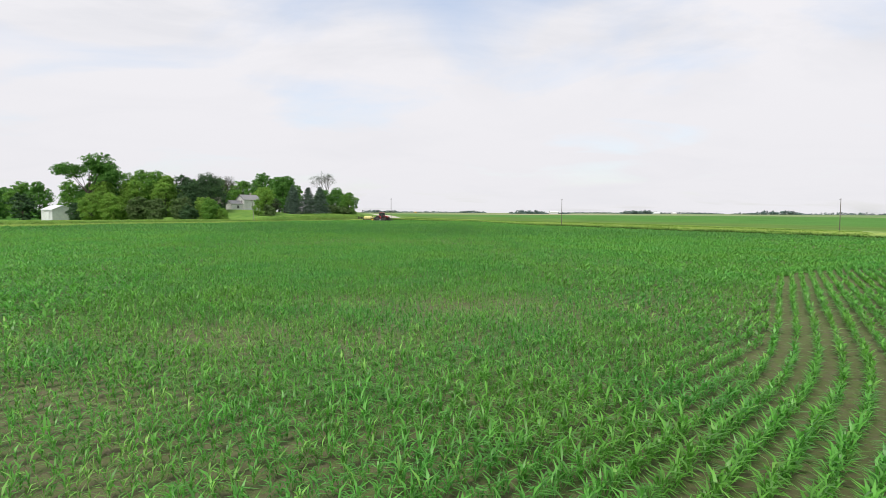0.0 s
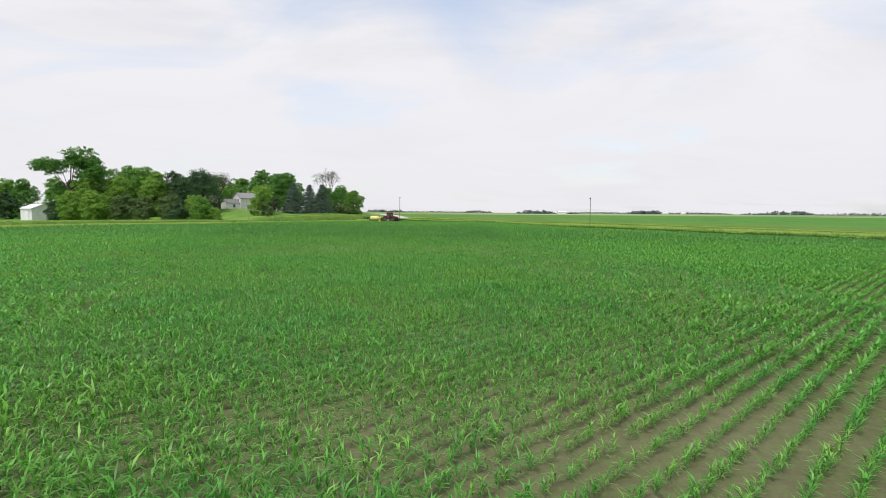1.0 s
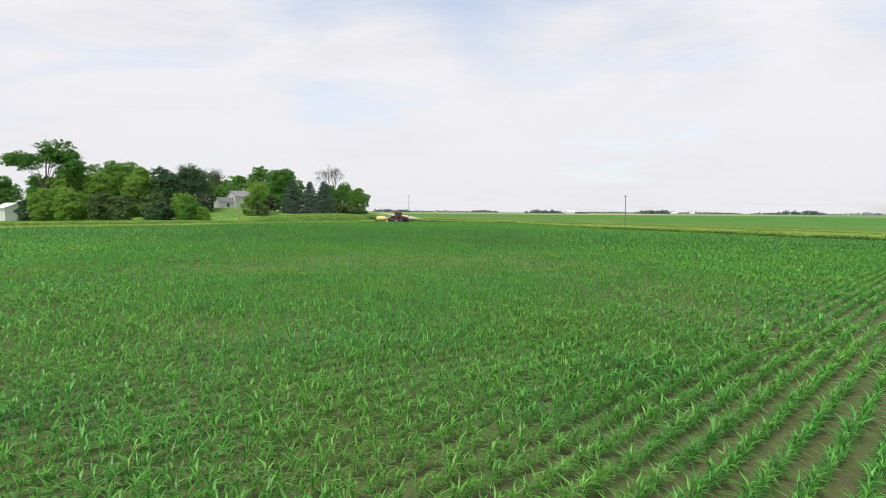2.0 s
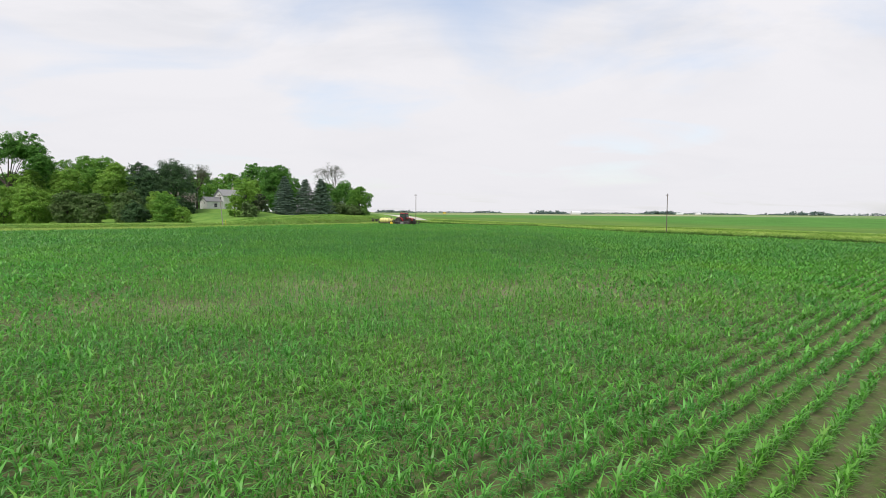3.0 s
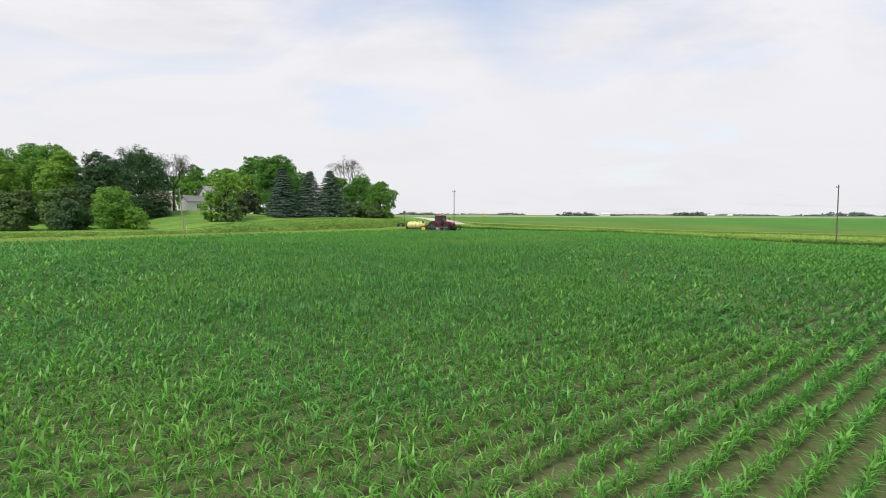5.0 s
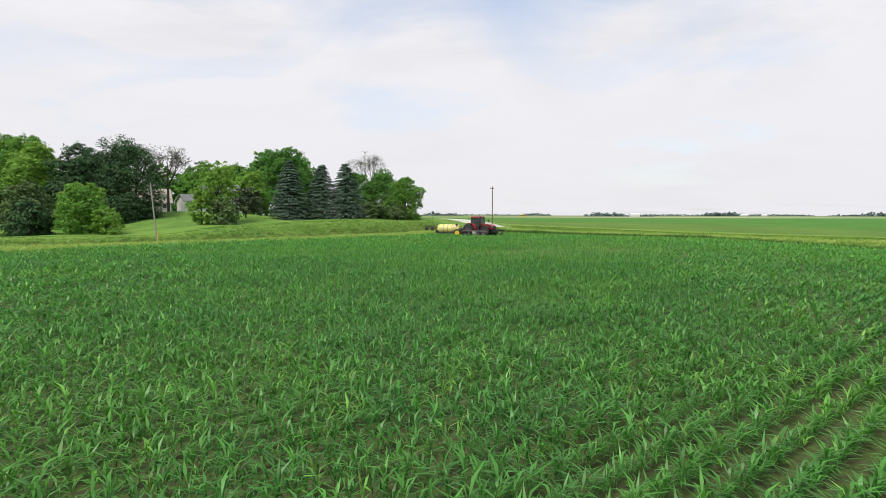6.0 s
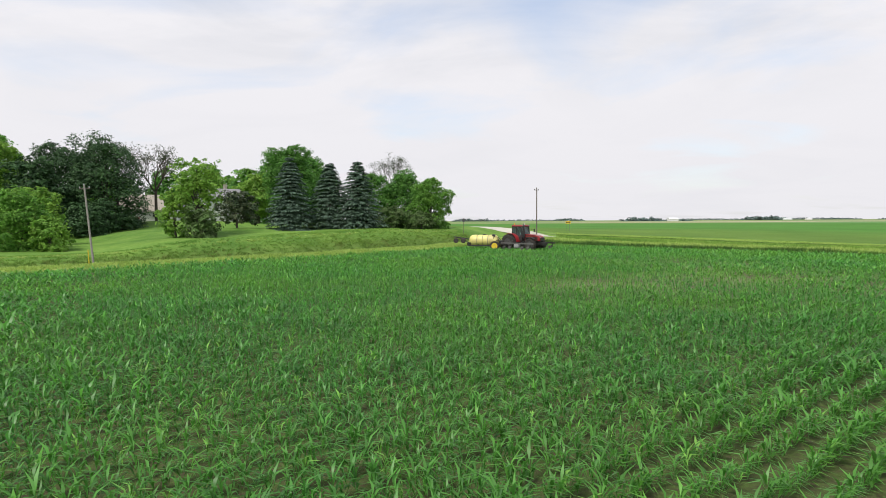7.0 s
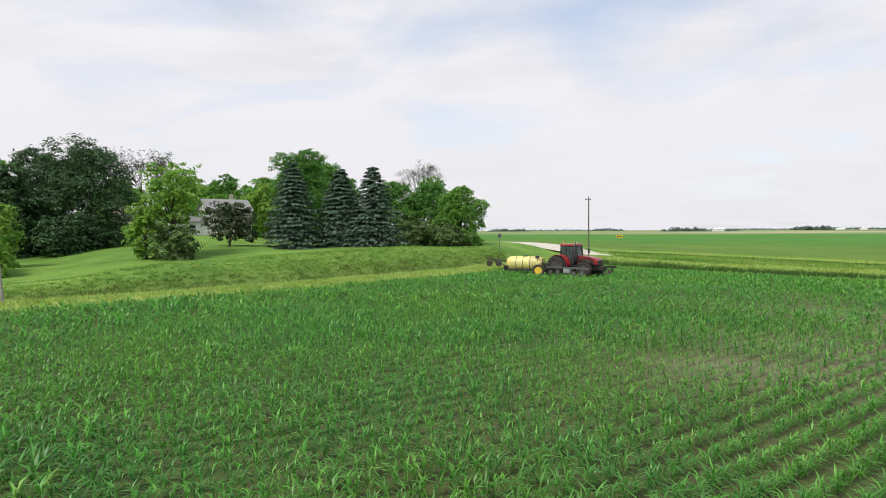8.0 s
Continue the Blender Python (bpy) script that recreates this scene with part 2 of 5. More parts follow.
def ground_material():
    """Bare soil in the crop field, grass on the verges and yard, other crops beyond the roads."""
    m = bpy.data.materials.new("soil_and_grass")
    m.use_nodes = True
    n, l = m.node_tree.nodes, m.node_tree.links
    bsdf = n["Principled BSDF"]
    bsdf.inputs["Roughness"].default_value = 0.95
    bsdf.inputs["Specular IOR Level"].default_value = 0.15
    co = n.new("ShaderNodeNewGeometry").outputs["Position"]
    zone = n.new("ShaderNodeAttribute")
    zone.attribute_name = "zone"
    sep = n.new("ShaderNodeSeparateColor")
    l.new(zone.outputs["Color"], sep.inputs[0])

    belt = n.new("ShaderNodeAttribute")
    belt.attribute_name = "belt"
    strips = n.new("ShaderNodeSeparateColor")
    l.new(belt.outputs["Color"], strips.inputs[0])

    def ramp(tex, stops):
        r = n.new("ShaderNodeValToRGB")
        while len(r.color_ramp.elements) < len(stops):
            r.color_ramp.elements.new(0.5)
        for e, (p, c) in zip(r.color_ramp.elements, stops):
            e.position, e.color = p, (*c, 1)
        l.new(tex, r.inputs[0])
        return r.outputs[0]

    def tex(scale, detail=6.0, rough=0.6):
        t = n.new("ShaderNodeTexNoise")
        t.inputs["Scale"].default_value, t.inputs["Detail"].default_value, t.inputs["Roughness"].default_value = scale, detail, rough
        l.new(co, t.inputs["Vector"])
        return t.outputs["Fac"]

    def mixed(a, b, fac, mode="MIX"):
        x = n.new("ShaderNodeMix")
        x.data_type, x.blend_type = "RGBA", mode
        if isinstance(fac, float):
            x.inputs["Factor"].default_value = fac
        else:
            l.new(fac, x.inputs["Factor"])
        l.new(a, x.inputs["A"])
        l.new(b, x.inputs["B"])
        return x.outputs["Result"]

    soil = ramp(tex(2.2, 9.0, 0.7), [(0.3, (0.085, 0.064, 0.042)), (0.5, (0.127, 0.099, 0.066)), (0.7, (0.182, 0.148, 0.106))])
    # a darker soil, laid in by the belt's alpha
    dark_soil = ramp(tex(2.2, 9.0, 0.7), [(0.3, (0.05, 0.036, 0.024)), (0.5, (0.08, 0.059, 0.04)), (0.7, (0.12, 0.092, 0.065))])
    soil = mixed(soil, dark_soil, belt.outputs["Alpha"])
    sand = ramp(tex(3.0, 9.0, 0.7), [(0.3, (0.2, 0.172, 0.115)), (0.7, (0.32, 0.28, 0.2))])
    weeds = ramp(tex(4.0, 8.0, 0.7), [(0.34, (0.05, 0.05, 0.05)), (0.6, (0.7, 0.7, 0.7))])
    green = ramp(tex(9.0, 4.0, 0.6), [(0.3, (0.065, 0.125, 0.026)), (0.7, (0.125, 0.215, 0.046))])
    soil = mixed(soil, green, weeds)
    soil = mixed(soil, sand, sep.outputs[2])
    grass = ramp(tex(0.35, 12.0, 0.78), [(0.3, (0.085, 0.195, 0.032)), (0.5, (0.135, 0.255, 0.045)), (0.7, (0.2, 0.315, 0.067))])
    grass = mixed(grass, ramp(tex(0.11, 5.0, 0.62), [(0.34, (0.66, 0.74, 0.7)), (0.62, (1.14, 1.08, 1.05))]), 1.0, "MULTIPLY")
    lay = n.new("ShaderNodeMapping")
    lay.inputs["Rotation"].default_value = (0, 0, radians(38))
    lay.inputs["Scale"].default_value = (1 / 620.0, 1 / 210.0, 0.0)
    l.new(co, lay.inputs["Vector"])
    cells = n.new("ShaderNodeTexVoronoi")
    cells.distance = "CHEBYCHEV"
    cells.inputs["Scale"].default_value = 1.0
    cells.inputs["Randomness"].default_value = 0.55
    l.new(lay.outputs[0], cells.inputs["Vector"])
    sepc = n.new("ShaderNodeSeparateColor")
    l.new(cells.outputs["Color"], sepc.inputs[0])
    crop = ramp(sepc.outputs[0], [(0.0, (0.10, 0.235, 0.06)), (0.3, (0.125, 0.25, 0.09)), (0.55, (0.19, 0.26, 0.085)), (0.8, (0.25, 0.28, 0.12)), (1.0, (0.4, 0.36, 0.24))])
    # the field across the road is all one green
    beyond = n.new("ShaderNodeVectorMath")
    beyond.operation = "DOT_PRODUCT"
    l.new(co, beyond.inputs[0])
    beyond.inputs[1].default_value = (0.619, 0.786, 0.0)
    near = n.new("ShaderNodeMapRange")
    near.inputs["From Min"].default_value, near.inputs["From Max"].default_value = 560.0, 575.0
    l.new(beyond.outputs["Value"], near.inputs["Value"])
    first = n.new("ShaderNodeRGB")
    first.outputs[0].default_value = (0.074, 0.205, 0.03, 1)
    margin = n.new("ShaderNodeRGB")
    margin.outputs[0].default_value = (0.108, 0.195, 0.032, 1)
    lead = mixed(first.outputs[0], margin.outputs[0], strips.outputs[2])
    crop = mixed(lead, crop, near.outputs["Result"])
    crop = mixed(crop, ramp(tex(0.05, 6.0, 0.65), [(0.3, (0.75, 0.8, 0.75)), (0.7, (1.15, 1.1, 1.1))]), 1.0, "MULTIPLY")
    # darker olive along the left ditch
    olive_ground = ramp(tex(1.2, 8.0, 0.7), [(0.3, (0.088, 0.158, 0.032)), (0.7, (0.138, 0.21, 0.048))])
    grass = mixed(grass, olive_ground, zone.outputs["Alpha"])
    straw = ramp(tex(2.0, 8.0, 0.7), [(0.3, (0.26, 0.34, 0.085)), (0.7, (0.37, 0.44, 0.125))])
    # near-black green: the ditch's shade mixed into the ground colour
    ditch_dark = ramp(tex(1.5, 8.0, 0.7), [(0.3, (0.035, 0.065, 0.016)), (0.7, (0.06, 0.1, 0.025))])
    grass = mixed(mixed(grass, straw, strips.outputs[0]), ditch_dark, strips.outputs[1])
    out = mixed(grass, soil, sep.outputs[0])
    out = mixed(out, crop, sep.outputs[1])
    l.new(out, bsdf.inputs["Base Color"])
    b = n.new("ShaderNodeBump")
    b.inputs["Strength"].default_value, b.inputs["Distance"].default_value = 0.7, 0.08
    l.new(tex(14.0, 8.0, 0.75), b.inputs["Height"])
    l.new(b.outputs[0], bsdf.inputs["Normal"])
    return m


M_GROUND = ground_material()


# ---- building helpers ----
def np_mesh(name, verts, loops, sizes, mats, mat_index=None, smooth=False):
    """A mesh from arrays: vertices, flat corner indices and the corner count of each face."""
    me = bpy.data.meshes.new(name)
    verts, loops, sizes = np.asarray(verts, np.float32), np.asarray(loops, np.int32), np.asarray(sizes, np.int32)
    me.vertices.add(len(verts))
    me.vertices.foreach_set("co", verts.ravel())
    me.loops.add(len(loops))
    me.loops.foreach_set("vertex_index", loops)
    me.polygons.add(len(sizes))
    starts = np.concatenate([[0], np.cumsum(sizes)[:-1]]).astype(np.int32)
    me.polygons.foreach_set("loop_start", starts)
    for mt in mats:
        me.materials.append(mt)
    if mat_index is not None:
        me.polygons.foreach_set("material_index", np.asarray(mat_index, np.int32))
    if smooth:
        me.polygons.foreach_set("use_smooth", np.ones(len(sizes), bool))
    me.update(calc_edges=True)
    me.validate()
    return me


def empty(name, m=None, **tags):
    ob = new(name)
    ob.empty_display_size = 0.2
    if m is not None:
        ob.matrix_basis = m
    return tagged(ob, **tags)


def part(name, bm, mat, parent=None, label="", smooth=False):
    """Links a bmesh as one mesh object under a thing or a part."""
    me = bm
    if not isinstance(bm, bpy.types.Mesh):
        me = bpy.data.meshes.new(name)
        bmesh.ops.recalc_face_normals(bm, faces=bm.faces[:])
        bm.to_mesh(me)
        bm.free()
        for mt in (mat if isinstance(mat, (list, tuple)) else [mat]):
            me.materials.append(mt)
        if smooth:
            for p in me.polygons:
                p.use_smooth = True
    ob = new(name, me)
    if parent:
        ob.parent = parent
    return tagged(ob, label=label)


def box(size, at=(0, 0, 0), rot=(0, 0, 0), bevel=0.0, bm=None, taper=None):
    """Adds a bevelled box to a bmesh. taper: (x, y) scale of the upper face."""
    b = bmesh.new()
    bmesh.ops.create_cube(b, size=1.0)
    for v in b.verts:
        if taper and v.co.z > 0:
            v.co.x *= taper[0]
            v.co.y *= taper[1]
        v.co = Vector((v.co.x * size[0], v.co.y * size[1], v.co.z * size[2]))
    if bevel:
        bmesh.ops.bevel(b, geom=b.edges[:], offset=bevel, segments=2, affect="EDGES", profile=0.6)
    b.transform(pose(*at, *rot))
    return merge(bm, b)


def merge(bm, b):
    if bm is None:
        return b
    me = bpy.data.meshes.new("tmp")
    b.to_mesh(me)
    b.free()
    bm.from_mesh(me)
    bpy.data.meshes.remove(me)
    return bm


def tube(p, q, r0, r1=None, seg=8, bm=None, caps=True):
    """A tapered tube from p to q."""
    r1 = r0 if r1 is None else r1
    p, q = Vector(p), Vector(q)
    b = bmesh.new()
    bmesh.ops.create_cone(b, cap_ends=caps, segments=seg, radius1=r0, radius2=r1, depth=(q - p).length)
    b.transform(Matrix.Translation((p + q) / 2) @ (q - p).to_track_quat("Z", "Y").to_matrix().to_4x4())
    return merge(bm, b)


def lathe(profile, seg=24, axis="Y", at=(0, 0, 0), bm=None):
    """Turns a profile of (radius, along) round an axis."""
    b = bmesh.new()
    rings = []
    for r, a in profile:
        ring = []
        for i in range(seg):
            th = 2 * math.pi * i / seg
            c, s = r * math.cos(th), r * math.sin(th)
            ring.append(b.verts.new({"Y": (c, a, s), "X": (a, c, s), "Z": (c, s, a)}[axis]))
        rings.append(ring)
    for r0, r1 in zip(rings, rings[1:]):
        for i in range(seg):
            b.faces.new((r0[i], r0[(i + 1) % seg], r1[(i + 1) % seg], r1[i]))
    for ring in (rings[0], rings[-1]):
        if (ring[0].co - ring[seg // 2].co).length > 1e-4:
            b.faces.new(ring)
    b.transform(Matrix.Translation(at))
    return merge(bm, b)


def prism(points, width, bm=None, at=(0, 0, 0), bevel=0.0):
    """An outline in x and z, made width thick along y."""
    b = bmesh.new()
    lo = [b.verts.new((x, -width / 2, z)) for x, z in points]
    hi = [b.verts.new((x, width / 2, z)) for x, z in points]
    b.faces.new(lo)
    b.faces.new(hi[::-1])
    for i in range(len(points)):
        j = (i + 1) % len(points)
        b.faces.new((lo[i], hi[i], hi[j], lo[j]))
    if bevel:
        bmesh.ops.bevel(b, geom=b.edges[:], offset=bevel, segments=2, affect="EDGES")
    b.transform(Matrix.Translation(at))
    return merge(bm, b)


# ---- the lie of the land ----
LEFT_EDGE = [(-320.0, -77.0), (-67.6, 205.7), (-53.0, 226.5), (-42.9, 245.3), (-30.0, 272.0)]
RIGHT_EDGE = [(-33.0, 262.0), (-19.3, 253.0), (-2.0, 241.0), (97.0, 163.0), (420.0, -90.0)]
# places in the yard and the height of the lawn there
YARD = [(-76, 231, 2.4), (-67, 244, 2.9), (-60, 255, 3.3), (-48, 268, 2.9), (-43, 268, 3.0), (-104, 268, 4.9), (-112, 266, 4.6), (-90, 245, 3.3), (-140, 222, -0.6),
        (-168, 247, -0.2), (-108, 224, 0.3), (-97, 234, 1.3), (-78, 247, 3.6), (-60, 285, 3.4), (-130, 300, 4.0), (-43, 291, 3.1), (-34, 286, 2.5), (-42, 279, 1.8), (-47.5, 283, 3.7), (-35, 278, 1.3), (-25, 283, 0.9), (-10, 292, 0.6), (-50, 282, 3.3), (-58, 301, 2.0), (-46, 280, 2.9), (-185, 240, -0.6),
        (-84, 221, 0.9), (-122, 250, 1.5), (-210, 300, -0.8)]


def smooth01(x, lo, hi):
    t = np.clip((x - lo) / (hi - lo), 0, 1)
    return t * t * (3 - 2 * t)


def edge_dist(x, y, line):
    """Distance to a polyline, positive on its left side, and the place along it."""
    best, sign = np.full(np.shape(x), 1e9), np.ones(np.shape(x))
    for (ax, ay), (bx, by) in zip(line, line[1:]):
        ux, uy = bx - ax, by - ay
        t = np.clip(((x - ax) * ux + (y - ay) * uy) / (ux * ux + uy * uy), 0, 1)
        d = np.hypot(x - ax - t * ux, y - ay - t * uy)
        s = np.where(ux * (y - ay) - uy * (x - ax) > 0, 1.0, -1.0)
        sign = np.where(d < best - 1e-6, s, sign)
        best = np.minimum(best, d)
    return best * sign


def field_noise(x, y, size, seed=0):
    """Smooth value noise from 0 to 1."""
    x, y = np.asarray(x, float) / size, np.asarray(y, float) / size
    xi, yi = np.floor(x).astype(np.int64), np.floor(y).astype(np.int64)
    fx, fy = x - xi, y - yi
    fx, fy = fx * fx * (3 - 2 * fx), fy * fy * (3 - 2 * fy)

    def h(a, b):
        v = (a * 374761393 + b * 668265263 + seed * 974634301) & 0xFFFFFFFF
        v = ((v ^ (v >> 13)) * 1274126177) & 0xFFFFFFFF
        return ((v ^ (v >> 16)) & 0xFFFF) / 65535.0

    a = h(xi, yi) * (1 - fx) + h(xi + 1, yi) * fx
    b = h(xi, yi + 1) * (1 - fx) + h(xi + 1, yi + 1) * fx
    return a * (1 - fy) + b * fy


def outside(x, y):
    """Metres outside the crop field past its left and its right edge (negative inside)."""
    x, y = np.asarray(x, float), np.asarray(y, float)
    return edge_dist(x, y, LEFT_EDGE), edge_dist(x, y, RIGHT_EDGE)


def ground_z(x, y):
    x, y = np.asarray(x, float), np.asarray(y, float)
    w = y - 0.35 * x
    z = np.interp(w, [-400, 105, 211, 262, 320, 420, 900], [-1.65, -1.65, 0.0, 0.25, 1.7, 2.0, 1.0])
    z = z + 0.12 * (field_noise(x, y, 23.0, 3) - 0.5)
    dl, dr = outside(x, y)
    # the yard, on its bank behind a shallow ditch
    num, den = 0.0, 1e-9
    for px, py, pz in YARD:
        k = 1.0 / ((x - px) ** 2 + (y - py) ** 2 + 30.0) ** 2
        num, den = num + k * pz, den + k
    near = 1 - smooth01(np.hypot(x + 110, y - 255), 110, 240)
    yard = z + (num / den - z) * near
    up = smooth01(dl, 7.0, 14.0) * (1 - smooth01(dr, 4.0, 14.0) * smooth01(x, -40, -14))
    z = z * (1 - up) + yard * up
    z = z + (0.4 * np.exp(-((dl - 2.6) / 1.5) ** 2) - 0.55 * np.exp(-((dl - 7.2) / 1.6) ** 2)) * (dr < 2)
    # ditch, shoulder and road bank along the right edge
    fade = 1 - smooth01(np.hypot(x - 20, y - 240), 330, 520)
    z = z + fade * (-0.5 * np.exp(-((dr - 2.4) / 1.4) ** 2) + 0.25 * smooth01(dr, 4, 10) * (1 - smooth01(dr, 23, 30)) + 0.35 * np.exp(-((dr - 13.0) / 3.2) ** 2) * smooth01(x, -35, -31))
    # past the corner the field sinks a little towards the ditch
    z = z - 0.7 * smooth01(x, 2, 32) * smooth01(dr, -50, -5) * (1 - smooth01(dr, 2.0, 10.0)) * fade
    z = z - 0.6 * np.exp(-((dr - 20.0) / 4.5) ** 2) * smooth01(x, -33, -28) * (1 - smooth01(x, 15, 40))
    return z


def gz(x, y):
    return float(ground_z(np.array([x]), np.array([y]))[0])


def build_ground():
    def axis(lo, hi, step):
        core = list(np.arange(lo, hi + 0.1, step))
        up, d = [], step
        v = hi
        while v < 4900:
            d *= 1.22
            v += d
            up.append(v)
        down, d, v = [], step, lo
        while v > -4900:
            d *= 1.22
            v -= d
            down.append(v)
        return np.array(down[::-1] + core + up)

    xs, ys = axis(-230, 150, 2.1), axis(100, 330, 2.1)
    gx, gy = np.meshgrid(xs, ys)
    z = ground_z(gx, gy)
    nx, ny = len(xs), len(ys)
    idx = np.arange(nx * ny).reshape(ny, nx)
    quads = np.stack([idx[:-1, :-1], idx[:-1, 1:], idx[1:, 1:], idx[1:, :-1]], -1).reshape(-1, 4)
    verts = np.stack([gx, gy, z], -1).reshape(-1, 3)
    me = np_mesh("ground", verts, quads.ravel(), np.full(len(quads), 4), [M_GROUND], smooth=True)
    dl, dr = outside(verts[:, 0], verts[:, 1])
    out = np.maximum(dl, dr)
    soil = 1 - smooth01(out, -1.2, 0.8)
    crop = smooth01(dr, 36, 40) + smooth01(dl, 120, 160)
    crop = np.clip(np.maximum(crop, smooth01(np.hypot(verts[:, 0], verts[:, 1] - 150), 420, 500)), 0, 1)
    sand = 0.6 * thin_soil(verts[:, 0], verts[:, 1])
    ditch = np.exp(-((dl - 8.4) / 2.2) ** 2) * (dr < 2)
    col = np.stack([soil, crop, sand, ditch], -1).astype(np.float32)
    at = me.attributes.new("zone", "FLOAT_COLOR", "POINT")
    at.data.foreach_set("color", col.ravel())
    # along the road: pale seeding strips, dark strips that put the ditch's shade into the colour, and the dull margin
    # of the next field; and darker soil up the slope
    wave = 0.6 + 0.8 * field_noise(verts[:, 0], verts[:, 1], 7.0, 61)
    pale = (np.exp(-((dl - 2.3) / 1.9) ** 2) * (dr < 0) + smooth01(verts[:, 0], -30, -20) * (np.exp(-((dr - 9.0) / 2.0) ** 2) + np.exp(-((dr - 15.0) / 1.6) ** 2) + np.exp(-((dr - 32.0) / 3.0) ** 2))) * wave
    ditch_shade = np.exp(-((dr - 2.2) / 1.6) ** 2) + 0.8 * np.exp(-((dr - 27.5) / 1.2) ** 2)
    dull = smooth01(dr, 30, 38) * (1 - smooth01(dr, 60, 110))
    dark_soil_at = smooth01(verts[:, 1] + 8 * field_noise(verts[:, 0], verts[:, 1], 12.0, 62), 122, 150) * (1 - 0.7 * smooth01(verts[:, 0], -30, -12) * smooth01(verts[:, 1], 170, 185))
    belt = np.stack([pale, ditch_shade, dull, dark_soil_at], -1).clip(0, 1).astype(np.float32)
    at = me.attributes.new("belt", "FLOAT_COLOR", "POINT")
    at.data.foreach_set("color", belt.ravel())
    return tagged(new("ground", me), "gently rising farmland with soil, grass verges and far crops", "ground", kind="structure")


# ---- where the crop stands thin ----
THIN = [(-23, 112, 12.0, 8.0), (-10, 111, 12.0, 7.0), (-31, 102, 6.0, 3.0), (-14, 30, 10.0, 4.0), (-3, 39, 9.0, 3.5), (-15, 20.5, 4.0, 2.5), (-10, 16, 4.0, 1.5),
        (-17, 205, 10.0, 6.0), (-25, 200, 5.0, 3.0), (-14, 217, 6.0, 3.0)]


def thin_soil(x, y):
    """How thin the stand is, 0 to 1."""
    x, y = np.asarray(x, float), np.asarray(y, float)
    v = np.zeros(np.shape(x))
    for cx, cy, rx, ry in THIN:
        v = np.maximum(v, np.exp(-(((x - cx) / rx) ** 2 + ((y - cy) / ry) ** 2)))
    wobble = field_noise(x, y, 3.0, 5) * 0.6 + field_noise(x, y, 1.2, 6) * 0.4
    v = v * (0.3 + 1.05 * wobble) + np.clip(field_noise(x, y, 9.0, 7) * 0.6 + field_noise(x, y, 2.5, 8) * 0.4 - 0.74, 0, 1) * 1.6
    return np.clip(v, 0, 1)


build_ground()


# ---- road ----
def build_road():
    """The gravel road that runs past the corner, outside the right edge."""
    offset, half = 20.0, 3.4
    line = [(-150.0, 352.0), (-80.0, 311.0)] + [(x + 0.6 * offset, y + 0.8 * offset) for x, y in RIGHT_EDGE[1:]]
    pts = []
    for (ax, ay), (bx, by) in zip(line, line[1:]):
        k = max(2, int(math.hypot(bx - ax, by - ay) / 4))
        pts += [(ax + (bx - ax) * i / k, ay + (by - ay) * i / k) for i in range(k)]
    pts = np.array(pts)
    for _ in range(12):
        pts[1:-1] = (pts[:-2] + 2 * pts[1:-1] + pts[2:]) / 4
    tan = np.gradient(pts, axis=0)
    tan /= np.linalg.norm(tan, axis=1)[:, None]
    nor = np.stack([-tan[:, 1], tan[:, 0]], -1)
    across = [-half - 0.8, -half, -1.0, 0.0, 1.0, half, half + 0.8]
    lift = [-0.25, 0.06, 0.11, 0.13, 0.11, 0.06, -0.25]
    verts = []
    mid = ground_z(pts[:, 0], pts[:, 1])
    for o, h in zip(across, lift):
        q = pts + nor * o
        verts.append(np.stack([q[:, 0], q[:, 1], np.maximum(mid, ground_z(q[:, 0], q[:, 1])) + h], -1))
    verts = np.stack(verts, 1)
    n, k = verts.shape[:2]
    idx = np.arange(n * k).reshape(n, k)
    quads = np.stack([idx[:-1, :-1], idx[:-1, 1:], idx[1:, 1:], idx[1:, :-1]], -1).reshape(-1, 4)
    me = np_mesh("road", verts.reshape(-1, 3), quads.ravel(), np.full(len(quads), 4), [M_GRAVEL], smooth=True)
    tagged(new("road", me), "pale gravel country road past the corner of the field", "road", kind="structure")


build_road()


# ---- crop ----
ROW, ROW_AT, ALONG, SWUNG_FROM = 0.8065, -8.62, 0.13, -10.6
AX, AY = math.sin(radians(41.6)), math.cos(radians(41.6))     # the way the rows run
CAMLINE = [(-2.0, -2.0), (-13.6, 68.5), (-20.0, 105.0), (-26.0, 137.0), (-31.0, 176.0), (-34.0, 194.0)]


